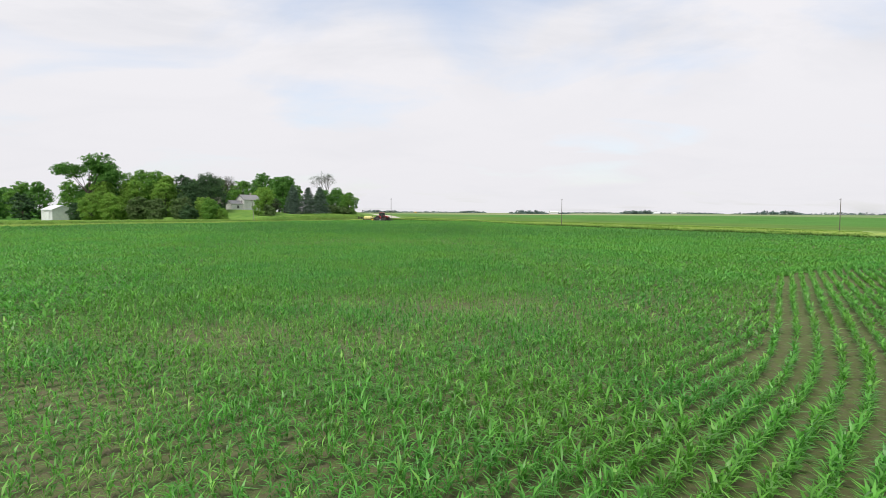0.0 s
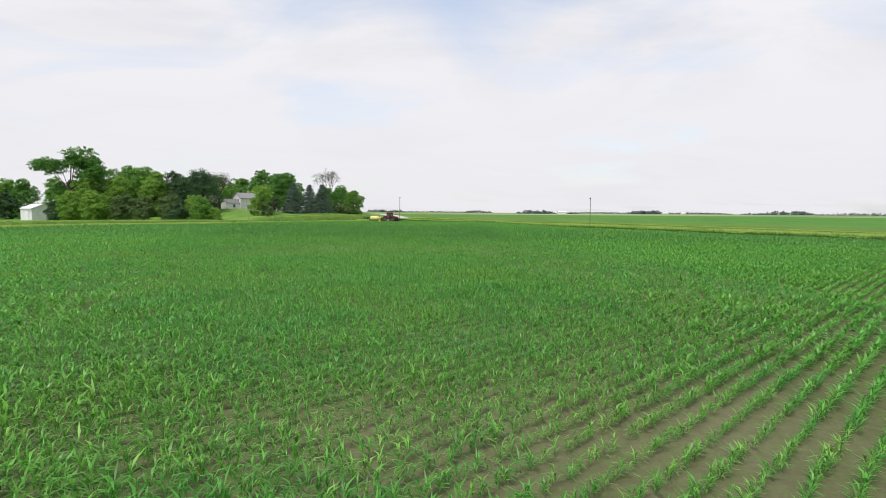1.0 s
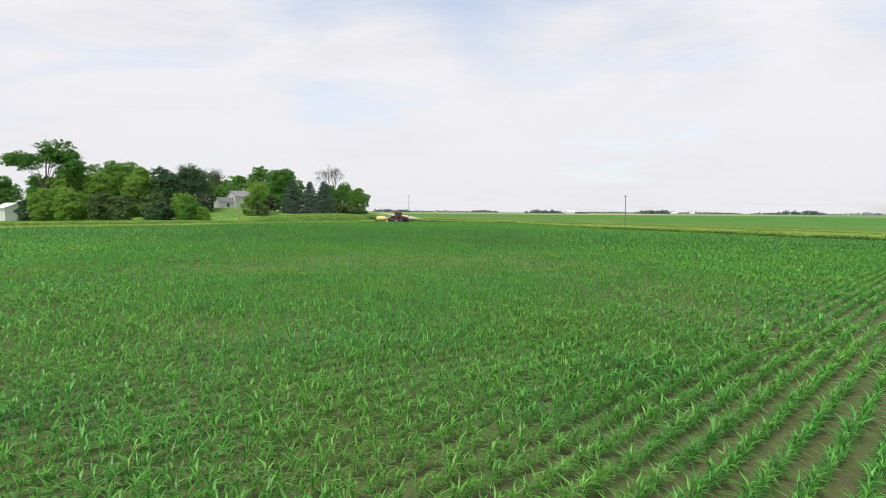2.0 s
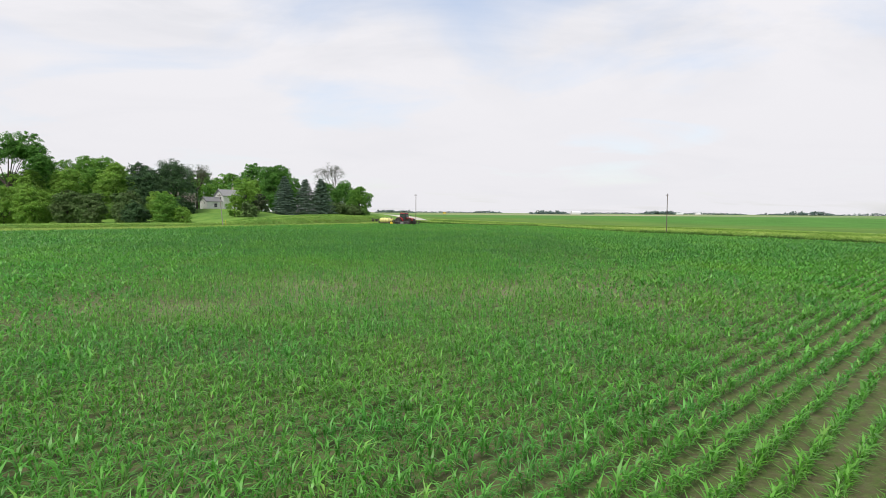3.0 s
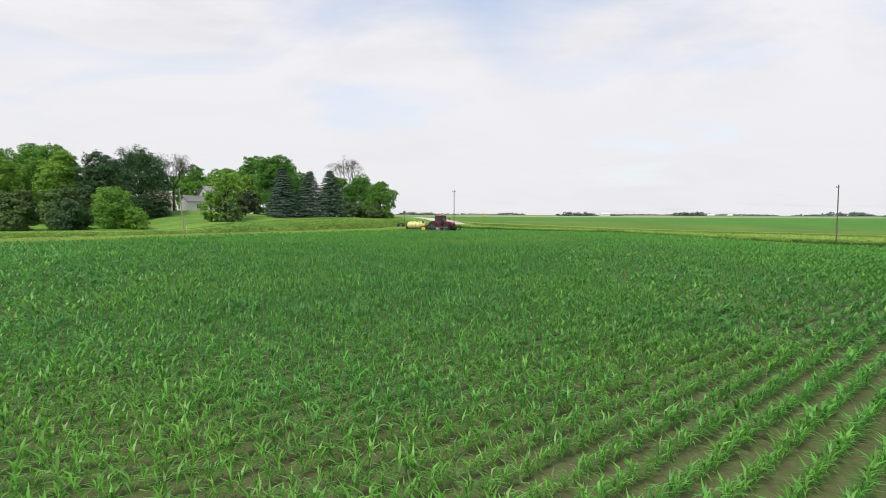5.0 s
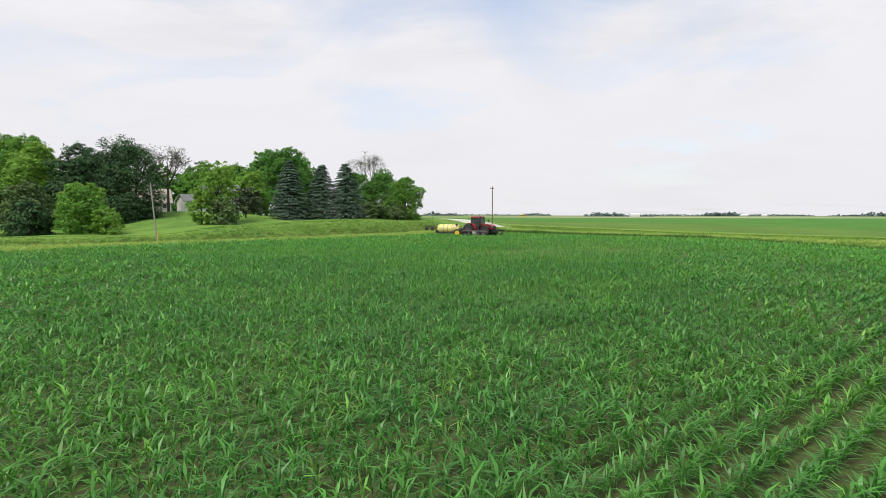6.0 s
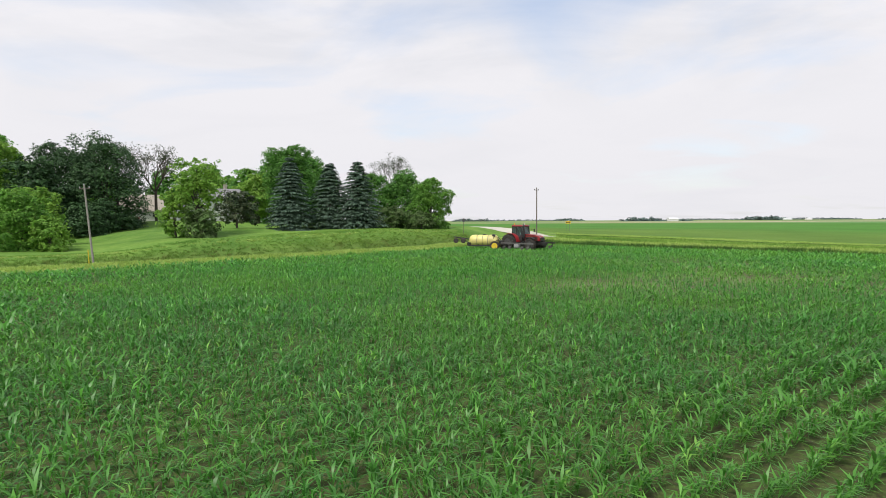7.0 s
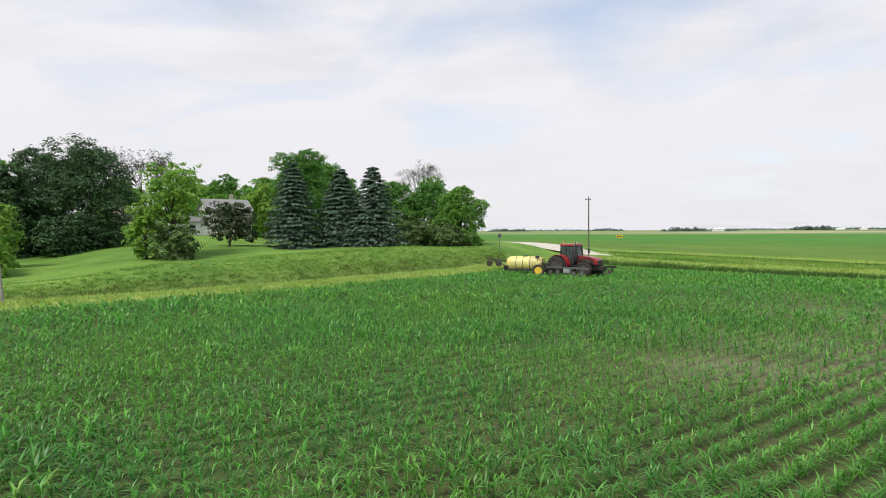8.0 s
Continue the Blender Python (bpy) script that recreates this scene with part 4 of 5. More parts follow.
# lawn
leafy_tree("pine_tree", -77.9, 247, 9.0, 4.1, M_PINE, "small dark pine with a spreading crown and bare trunk", 21, skirt=0.15, lobes=12, squash=0.8, leaf=0.28, category="pine tree")
leafy_tree("broadleaf_tree", -76.6, 234, 13.5, 3.9, M_LEAF_LIME, "yellow-green tree with a ragged crown on the lawn", 22, skirt=0.24, lobes=15, density=0.6, hollow=0.2)
leafy_tree("bush", -79.0, 232.5, 8.6, 2.5, M_LEAF_LIME, "bright yellow-green bush against a small tree", 23, skirt=0.0, lobes=8, category="bush")
leafy_tree("bush", -74.4, 231.2, 6.2, 3.0, M_LEAF_BROWN, "dark green rounded bush below a yellow-green tree", 24, skirt=0.0, lobes=8, category="bush")
# the big dark trees and the tangle left of the lawn
leafy_tree("broadleaf_tree", -106.5, 253, 19.3, 8.4, M_LEAF_DARK, "big dark green tree with crown to the ground", 31, skirt=0.0, lobes=16, density=1.0)
leafy_tree("broadleaf_tree", -117.5, 256, 19.2, 6.8, M_LEAF_DARK, "big dark green tree in the grove", 32, skirt=0.0, lobes=13)
bare_tree(-104.5, 264, 20.4, 6.0, 33, "half-bare tree behind the dark one", 1800, 0.4)
bare_tree(-109.0, 259, 20.2, 6.0, 47, "half-bare tree rising through the dark crown", 1800, 0.4)
leafy_tree("bush", -93.5, 222.5, 8.6, 4.2, M_LEAF_MID, "mid-green bush at the edge of the grove", 34, skirt=0.0, lobes=10, category="bush")
leafy_tree("bush", -99.0, 230.0, 9.6, 4.4, M_LEAF_LIME, "yellow-green bush at the edge of the grove", 35, skirt=0.0, lobes=10, category="bush")
leafy_tree("bush", -89.0, 222.0, 5.2, 2.7, M_LEAF_LIME, "low bright green bush at the edge of the grove", 36, skirt=0.0, lobes=8, category="bush")
# the dark leaf of this low bush stands in for shade under its neighbours
leafy_tree("bush", -101.5, 221.5, 6.2, 4.0, M_LEAF_DARK, "low bush under the grove, dark-leaved for the shade beneath", 37, skirt=0.0, lobes=8, category="bush")
leafy_tree("bush", -105.0, 224.0, 9.4, 4.8, M_LEAF_BROWN, "dull olive brushwood under the grove", 38, skirt=0.0, lobes=9, category="bush")
leafy_tree("bush", -115.0, 224.0, 8.8, 4.6, M_LEAF_BROWN, "dull olive brushwood under the grove", 39, skirt=0.0, lobes=9, category="bush")
leafy_tree("bush", -122.5, 225.0, 9.4, 4.6, M_LEAF_BROWN, "dull olive brushwood under the grove", 40, skirt=0.0, lobes=9, category="bush")
leafy_tree("bush", -131.0, 223.0, 10.6, 5.0, M_LEAF_LIME, "yellow-green bush at the end of the grove", 41, skirt=0.0, lobes=10, category="bush")
leafy_tree("bush", -139.5, 224.0, 10.8, 5.0, M_LEAF_LIME, "yellow-green bush at the end of the grove", 42, skirt=0.0, lobes=10, category="bush")
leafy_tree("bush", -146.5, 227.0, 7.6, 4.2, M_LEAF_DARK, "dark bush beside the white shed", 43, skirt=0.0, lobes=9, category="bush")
for k, (tx, ty, tt, tr, tm) in enumerate([(-111.5, 243, 15.4, 5.2, M_LEAF_DARK), (-122, 246, 18.6, 6.6, M_LEAF_LIME), (-130, 252, 20.6, 7.4, M_LEAF_MID), (-140, 256, 21.0, 7.6, M_LEAF_MID), (-148, 250, 20.0, 6.8, M_LEAF), (-133, 240, 16.0, 6.0, M_LEAF_LIME), (-143, 238, 15.5, 5.8, M_LEAF_LIME), (-152, 242, 15.0, 5.6, M_LEAF)]):
    leafy_tree("broadleaf_tree", tx, ty, tt, tr, tm, "green tree in the crowded grove", 50 + k, skirt=0.04, lobes=14, leaf=0.3, group="trees of the grove")
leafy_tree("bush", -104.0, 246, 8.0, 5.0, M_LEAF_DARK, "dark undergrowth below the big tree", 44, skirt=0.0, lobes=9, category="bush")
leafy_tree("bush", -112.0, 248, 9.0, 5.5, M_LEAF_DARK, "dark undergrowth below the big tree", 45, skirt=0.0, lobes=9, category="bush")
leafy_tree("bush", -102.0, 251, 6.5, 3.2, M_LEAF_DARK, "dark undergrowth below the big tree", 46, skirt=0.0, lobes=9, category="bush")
# tall tree over the shed, and trees behind the yard
open_tree(-148.6, 238, 71)
for k, (tx, ty, tt, tr, tm) in enumerate([(-172, 285, 22, 8, M_LEAF), (-196, 300, 18, 8, M_LEAF_MID), (-222, 312, 18.5, 8.5, M_LEAF), (-240, 322, 18.5, 9, M_LEAF_MID), (-257, 334, 17, 9, M_LEAF), (-215, 290, 12, 6.5, M_LEAF_DARK), (-236, 298, 12, 6.5, M_LEAF), (-255, 305, 11, 6.5, M_LEAF_DARK),
                                           (-106, 322, 24.5, 8.5, M_LEAF), (-119, 328, 20.5, 8.5, M_LEAF_MID), (-133, 332, 21.5, 8.5, M_LEAF), (-147, 330, 21, 8.5, M_LEAF), (-160, 318, 21, 8.5, M_LEAF_MID), (-93, 318, 19, 7.5, M_LEAF_MID), (-104, 300, 16.0, 7.0, M_LEAF), (-171, 330, 20, 8.5, M_LEAF), (-153, 312, 18, 8.0, M_LEAF_MID), (-125, 312, 17.5, 7.0, M_LEAF_MID)]):
    leafy_tree("broadleaf_tree", tx, ty, tt, tr, tm, "green tree behind the farmyard", 80 + k, skirt=0.05, lobes=11, leaf=0.55, density=0.7, group="trees behind the yard")


# ---- far woods ----
def far_wood(x, y, width, height, seed, label):
    rng = np.random.default_rng(seed)
    z = gz(x, y)
    n = max(8, int(width / (height * 0.7)))
    side = Vector((y, -x, 0)).normalized()
    lobes = []
    for k in range(n):
        o = (k / (n - 1) - 0.5) * width
        hh = height * rng.uniform(0.55, 1.1) * (1 - 0.55 * abs(2 * k / (n - 1) - 1) ** 3)
        lobes.append((side.x * o, side.y * o + rng.uniform(-10, 10), hh * 0.5 - 2.0, height * 0.6, height * 0.6, hh * 0.55 + 2.0))
    me = crown_mesh("far_wood", lobes, int(1600 * max(1.0, width / 200)), height * 0.22, M_FAR_HAZED, rng, 0.1, 2)
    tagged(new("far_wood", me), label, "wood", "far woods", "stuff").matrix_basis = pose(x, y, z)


def polar(bearing, dist):
    return math.sin(radians(bearing)) * dist, math.cos(radians(bearing)) * dist


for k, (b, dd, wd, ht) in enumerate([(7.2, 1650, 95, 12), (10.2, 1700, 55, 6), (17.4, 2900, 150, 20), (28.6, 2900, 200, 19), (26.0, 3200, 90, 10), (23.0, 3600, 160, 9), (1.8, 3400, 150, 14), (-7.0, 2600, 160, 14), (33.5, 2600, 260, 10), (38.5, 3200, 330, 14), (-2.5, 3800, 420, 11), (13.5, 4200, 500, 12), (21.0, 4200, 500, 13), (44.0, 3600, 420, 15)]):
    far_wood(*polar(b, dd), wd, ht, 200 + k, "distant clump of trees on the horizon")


# ---- poles and signs ----
def utility_pole(x, y, top, label, lean=(0.0, 0.0), wood=M_POLE):
    z = gz(x, y)
    h = top - z
    ob = empty("utility_pole", pose(x, y, z, lean[0], lean[1], 0), label=label, category="utility pole", group="roadside utility poles")
    part("shaft", tube((0, 0, -0.5), (0, 0, h), 0.115, 0.08, 12), wood, ob)
    arm = empty("crossarm", pose(0, 0, h - 0.35, 0, 0, 35))
    arm.parent = ob
    bm = box((0.95, 0.09, 0.1), (0, 0.12, 0), bevel=0.012)
    part("beam", bm, M_POLE, arm)
    for sx in (-0.41, 0.41):
        part("insulator", lathe([(0.035, 0), (0.06, 0.03), (0.045, 0.08), (0.06, 0.11), (0.02, 0.17)], 10, "Z", (sx, 0.12, 0.05)), M_GREY, arm)
    part("insulator", lathe([(0.035, 0), (0.06, 0.03), (0.045, 0.08), (0.02, 0.17)], 10, "Z", (0, 0, h - 0.02)), M_GREY, ob)
    return ob


utility_pole(-73.2, 210.6, 8.3, "weathered grey wooden utility pole leaning in tall grass", (0.0, -5.5), M_POLE_GREY)
utility_pole(-30.0, 260.0, 10.0, "weathered wooden utility pole at the corner of the field")
utility_pole(36.0, 215.9, 9.1, "weathered wooden utility pole along the gravel road")
utility_pole(107.0, 173.0, 8.6, "weathered wooden utility pole along the gravel road")


def guy_marker(x, y):
    z = gz(x, y)
    ob = empty("guy_marker", pose(x, y, z, 4, 0, 0), label="thin yellow plastic marker post in the grass", category="marker")
    part("sleeve", tube((0, 0, -0.1), (0, 0, 1.7), 0.045, 0.04, 8), M_YELLOW, ob)
    part("anchor", tube((0, 0, -0.15), (0, 0, 0.12), 0.06, 0.06, 8), M_STEEL, ob)


guy_marker(-71.4, 207.9)


def arrow_sign():
    """A yellow warning sign with an arrow to both sides, on two posts."""
    x, y = -22.6, 313.0
    z = gz(x, y)
    ob = empty("warning_sign", pose(x, y, z, 0, 0, 0) @ Matrix.Scale(0.84, 4), label="yellow warning sign with a black arrow to both sides", category="road sign")
    for sx in (-0.4, 0.4):
        part("post", box((0.07, 0.05, 3.3), (sx, 0.05, 1.4), bevel=0.006), M_STEEL, ob)
    panel = part("panel", box((1.5, 0.012, 0.78), (0, 0.0, 2.62), bevel=0.004), M_SIGN, ob)
    bm = prism([(-0.7, 2.62), (-0.36, 2.92), (-0.36, 2.72), (0.36, 2.72), (0.36, 2.92), (0.7, 2.62), (0.36, 2.32), (0.36, 2.52), (-0.36, 2.52), (-0.36, 2.32)], 0.006, at=(0, -0.011, 0))
    part("arrow", bm, M_BLACK, panel, "black double arrow")


def sign_from_behind():
    x, y = -43.6, 268.0
    z = gz(x, y)
    ob = empty("road_sign", pose(x, y, z, 0, 0, 12), label="road sign seen from its dull grey back on a post", category="road sign")
    part("post", box((0.09, 0.07, 3.4), (0, 0.05, 1.4), bevel=0.006), M_POLE, ob)
    bm = bmesh.new()
    bmesh.ops.create_cone(bm, cap_ends=True, segments=8, radius1=0.34, radius2=0.34, depth=0.012)
    bm.transform(pose(0, 0, 2.75, 90, 22.5, 0))
    part("panel", bm, M_SIGN_BACK, ob)


arrow_sign()
sign_from_behind()


# ---- buildings ----
def gable_roof(length, depth, eave, ridge, over=0.4, thick=0.18):
    """Two slabs that meet at a ridge along x."""
    half, rise = depth / 2, ridge - eave
    k = rise / half
    out = half + over
    lo = eave - k * over
    bm = bmesh.new()
    pts = [(-out, lo), (0, ridge), (out, lo), (out, lo + thick), (0, ridge + thick), (-out, lo + thick)]
    a = [bm.verts.new((-length / 2 - over, y, z)) for y, z in pts]
    b = [bm.verts.new((length / 2 + over, y, z)) for y, z in pts]
    for q in ((0, 1, 4, 5), (1, 2, 3, 4)):
        bm.faces.new([a[i] for i in q])
        bm.faces.new([b[i] for i in q][::-1])
    for i in range(6):
        j = (i + 1) % 6
        bm.faces.new((a[i], b[i], b[j], a[j]))
    return bm


def gable_body(length, depth, eave, ridge):
    bm = bmesh.new()
    pts = [(-depth / 2, -0.6), (depth / 2, -0.6), (depth / 2, eave), (0, ridge), (-depth / 2, eave)]
    a = [bm.verts.new((-length / 2, y, z)) for y, z in pts]
    b = [bm.verts.new((length / 2, y, z)) for y, z in pts]
    bm.faces.new(a[::-1])
    bm.faces.new(b)
    for i in range(5):
        j = (i + 1) % 5
        bm.faces.new((a[i], a[j], b[j], b[i]))
    return bm


def sidings(parent, length, depth, eave, step=0.2):
    """Lapped boards on the long front."""
    first = None
    for k in range(int((eave - 0.1) / step)):
        board = part("board", box((length + 0.03, 0.03, step * 0.93), (0, -depth / 2 - 0.012, step / 2), (4, 0, 0)), M_WHITE, parent) if first is None else new("board", first.data)
        first = first or board
        board.parent = parent
        board.location.z = k * step


def window(parent, at, w, h, rz=0):
    win = empty("window", pose(*at, 0, 0, rz))
    win.parent = parent
    bm = bmesh.new()
    for s in (-1, 1):
        box((0.09, 0.1, h + 0.18), (s * (w / 2 + 0.045), 0, 0), bm=bm, bevel=0.008)
        box((w, 0.1, 0.09), (0, 0, s * (h / 2 + 0.045)), bm=bm, bevel=0.008)
    box((w, 0.06, 0.05), (0, 0, 0), bm=bm)
    part("frame", bm, M_WHITE, win)
    part("sill", box((w + 0.26, 0.16, 0.05), (0, -0.04, -h / 2 - 0.11), bevel=0.008), M_WHITE, win)
    part("pane", box((w, 0.02, h), (0, 0.02, 0)), M_PANE, win)


def farmhouse():
    x, y = -98.5, 277.0
    z = gz(x, y)
    ob = empty("farmhouse", pose(x, y, z, 0, 0, 50), label="white two-storey farmhouse with grey gabled roof and a lower wing", category="house")
    part("wall", gable_body(8.2, 6.6, 4.8, 6.9), M_WHITE, ob)
    sidings(ob, 8.2, 6.6, 4.8)
    part("roof", gable_roof(8.2, 6.6, 4.8, 6.9), M_ROOF, ob)
    bm = gable_body(6.0, 5.5, 2.7, 4.2)
    bm.transform(pose(-6.6, 0.3, 0))
    part("wing_wall", bm, M_WHITE, ob)
    bm = gable_roof(6.0, 5.5, 2.72, 4.22, 0.3, 0.15)
    bm.transform(pose(-6.7, 0.3, 0))
    part("wing_roof", bm, M_ROOF, ob)
    part("chimney", box((0.6, 0.6, 1.7), (1.5, 0.6, 7.2), bevel=0.02), M_ROOF_TAN, ob)
    for wx, wz in ((-2.7, 1.4), (0.2, 1.4), (2.9, 1.4), (-2.7, 3.7), (0.2, 3.7), (2.9, 3.7)):
        window(ob, (wx, -3.33, wz), 0.9, 1.35)
    window(ob, (-6.6, -2.48, 1.4), 1.1, 1.2)
    for wy, wz in ((-1.4, 3.7), (1.4, 3.7)):
        window(ob, (-4.12, wy, wz), 0.85, 1.3, -90)
    part("door", box((0.95, 0.08, 2.05), (1.55, -3.35, 1.02), bevel=0.01), M_GREY, ob)
    part("step", box((1.4, 0.9, 0.4), (1.55, -3.8, 0.0), bevel=0.02), M_GREY, ob)


def garage():
    x, y = -113.0, 271.0
    z = gz(x, y)
    ob = empty("garage", pose(x, y, z, 0, 0, 40), label="low white garage with a tan shingled roof", category="garage")
    part("wall", gable_body(7.5, 6.5, 2.5, 5.6), M_WHITE, ob)
    part("roof", gable_roof(7.5, 6.5, 2.5, 5.6, 0.4, 0.16), M_ROOF_TAN, ob)
    d = part("garage_door", box((2.7, 0.08, 2.1), (-1.2, -3.29, 1.05), bevel=0.01), M_WHITE, ob)
    for k in range(4):
        part("panel", box((2.5, 0.03, 0.42), (-1.2, -3.345, 0.3 + 0.5 * k), bevel=0.008), M_WHITE, d)
    window(ob, (2.3, -3.27, 1.5), 0.8, 0.9)


def shed():
    x, y = -170.5, 250.0
    z = gz(x, y)
    ob = empty("shed", pose(x, y, z, 0, 0, -30), label="white metal farm shed with a low gabled roof", category="shed")
    part("wall", gable_body(9.0, 8.0, 4.6, 6.3), M_METALW, ob)
    part("roof", gable_roof(9.0, 8.0, 4.6, 6.3, 0.3, 0.1), M_METALW, ob)
    for k in range(16):
        part("rib", box((0.04, 0.04, 4.6), (-4.4 + k * 0.585, -4.03, 2.3)), M_METALW, ob)
    part("sliding_door", box((3.4, 0.07, 3.6), (0.5, -4.1, 1.8), bevel=0.01), M_METALW, ob)
    part("door_rail", box((7.0, 0.09, 0.12), (1.5, -4.12, 3.68), bevel=0.01), M_STEEL, ob)


farmhouse()
garage()
shed()


# ---- machines ----
def wheel(parent, at, radius, width, rim_r, rim_mat, name="wheel", lugs=20, tyre_name="tyre"):
    """A tractor wheel: a lugged tyre, and a dished rim with hub and bolts."""
    w = empty(name, pose(*at))
    w.parent = parent
    h = width / 2
    prof = [(rim_r, -h * 0.8), (rim_r + (radius - rim_r) * 0.35, -h), (radius * 0.93, -h * 0.98), (radius * 0.975, -h * 0.7), (radius * 0.985, 0), (radius * 0.975, h * 0.7), (radius * 0.93, h * 0.98), (rim_r + (radius - rim_r) * 0.35, h), (rim_r, h * 0.8)]
    bm = lathe(prof, 32, "Y")
    for k in range(lugs):
        th = 2 * math.pi * k / lugs
        for s in (-1, 1):
            b = box((0.05 + 0.04 * radius, width * 0.56, 0.045 * radius + 0.02), (0, 0, 0), (0, 0, s * 28), 0.006)
            b.transform(pose(0, 0, 0, 0, math.degrees(th + (0 if s > 0 else math.pi / lugs)), 0) @ pose(0, s * width * 0.24, radius))
            merge(bm, b)
    part(tyre_name, bm, M_RUBBER, w)
    bm = lathe([(rim_r * 1.02, -h * 0.82), (rim_r * 0.92, -h * 0.6), (rim_r * 0.8, -h * 0.25), (rim_r * 0.3, -h * 0.2), (rim_r * 0.28, -h * 0.5), (0.0, -h * 0.52)], 28, "Y")
    lathe([(rim_r * 1.02, h * 0.82), (rim_r * 0.92, h * 0.6), (rim_r * 0.8, h * 0.25), (0.0, h * 0.22)], 28, "Y", bm=bm)
    rim = part("rim", bm, rim_mat, w)
    for k in range(8):
        th = 2 * math.pi * k / 8
        part("bolt", tube((rim_r * 0.5 * math.cos(th), -h * 0.28, rim_r * 0.5 * math.sin(th)), (rim_r * 0.5 * math.cos(th), -h * 0.2, rim_r * 0.5 * math.sin(th)), 0.025, seg=6), M_STEEL, rim)
    return w


def tractor(x, y, heading, k=1.1):
    z = gz(x, y)
    ob = empty("tractor", pose(x, y, z, 0, 0, 90 - heading) @ Matrix.Scale(k, 4), label="red row-crop tractor with a dark cab standing in the corn", category="tractor")
    # x forward, y to its left
    for sy in (-1, 1):
        wheel(ob, (-1.35, sy * 1.02, 1.02), 1.02, 0.52, 0.56, M_RIM, "rear_wheel", 22)
        wheel(ob, (-1.35, sy * 1.68, 1.02), 1.02, 0.48, 0.56, M_RIM, "rear_wheel", 22)
        wheel(ob, (1.72, sy * 1.0, 0.8), 0.8, 0.42, 0.42, M_RIM, "front_wheel", 18)
        bm = bmesh.new()
        for i in range(10):
            a0 = radians(12 + i * 15.5)
            box((0.34, 0.78, 0.05), (-1.35 + 1.16 * math.cos(a0), sy * 1.05, 1.02 + 1.16 * math.sin(a0)), (0, 90 - math.degrees(a0), 0), 0.012, bm)
        part("fender", bm, M_RED, ob)
        part("fender_panel", prism([(-2.1, 1.5), (-1.9, 1.95), (-1.5, 2.12), (-0.9, 2.02), (-0.35, 1.6), (-0.2, 1.15), (-1.3, 1.0)], 0.08, at=(0, sy * 0.66, 0), bevel=0.015), M_RED, ob)
        part("tail_light", box((0.06, 0.22, 0.12), (-2.42, sy * 1.1, 1.55), bevel=0.01), M_LIGHT, ob)
        for k_step in range(3):
            part("step", box((0.46, 0.34, 0.05), (0.15, sy * 0.85, 0.5 + 0.3 * k_step), bevel=0.01), M_BLACK, ob)
        part("step_rail", tube((0.4, sy * 0.98, 0.45), (0.3, sy * 0.9, 1.75), 0.025), M_BLACK, ob)
        part("front_fender", prism([(1.1, 1.55), (1.3, 1.72), (2.1, 1.72), (2.4, 1.5), (2.35, 1.46), (2.05, 1.66), (1.35, 1.66), (1.15, 1.5)], 0.4, at=(0, sy * 1.0, 0), bevel=0.01), M_BLACK, ob)
        mir = part("mirror_arm", tube((0.35, sy * 0.8, 2.75), (0.55, sy * 1.25, 2.7), 0.02), M_BLACK, ob)
        part("mirror", box((0.06, 0.22, 0.42), (0.55, sy * 1.3, 2.55), bevel=0.015), M_BLACK, mir)
    # chassis and axles
    bm = box((4.3, 0.6, 0.5), (0.35, 0, 0.95), bevel=0.04)
    tube((-1.35, -1.8, 1.02), (-1.35, 1.8, 1.02), 0.14, bm=bm)
    box((0.3, 1.7, 0.26), (1.72, 0, 0.78), bevel=0.03, bm=bm)
    box((0.6, 0.9, 0.8), (-1.9, 0, 0.9), bevel=0.04, bm=bm)
    part("chassis", bm, M_BLACK, ob)
    # hood
    bm = prism([(0.32, 1.22), (0.32, 2.1), (0.9, 2.13), (2.2, 1.98), (2.68, 1.84), (2.86, 1.62), (2.88, 1.25)], 0.98, bevel=0.06)
    hood = part("hood", bm, M_RED, ob, smooth=False)
    for sy in (-1, 1):
        bm = bmesh.new()
        for i in range(6):
            box((2.0, 0.014, 0.062), (1.5, sy * 0.494, 1.32 + 0.085 * i), bm=bm)
        part("side_grille", bm, M_BLACK, hood)
        part("headlight", box((0.08, 0.26, 0.14), (2.82, sy * 0.3, 1.7), (0, 14, 0), 0.015), M_GREY, hood)
        part("stripe", box((1.6, 0.008, 0.08), (1.35, sy * 0.494, 1.9), bevel=0.002), M_BLACK, hood)
    bm = box((0.04, 0.72, 0.44), (2.88, 0, 1.48), bevel=0.01)
    part("front_grille", bm, M_BLACK, hood)
    bm = bmesh.new()
    for i in range(9):
        box((0.34, 0.085, 0.42), (3.2, -0.4 + 0.1 * i, 0.92), bevel=0.02, bm=bm)
    box((0.5, 0.5, 0.2), (2.9, 0, 0.92), bm=bm, bevel=0.02)
    part("front_weights", bm, M_BLACK, ob)
    # exhaust and air intake
    ex = part("exhaust", tube((0.42, -0.66, 1.5), (0.42, -0.66, 3.25), 0.085, seg=12), M_BLACK, ob)
    part("guard", tube((0.42, -0.66, 1.75), (0.42, -0.66, 2.75), 0.15, seg=12), M_BLACK, ex)
    part("tip", tube((0.42, -0.66, 3.23), (0.34, -0.66, 3.46), 0.08, seg=12), M_STEEL, ex)
    # cab
    cab = empty("cab", pose(-0.62, 0, 0))
    cab.parent = ob
    part("cab_floor", box((1.75, 1.6, 0.5), (0, 0, 1.5), bevel=0.05), M_BLACK, cab)
    bm = bmesh.new()
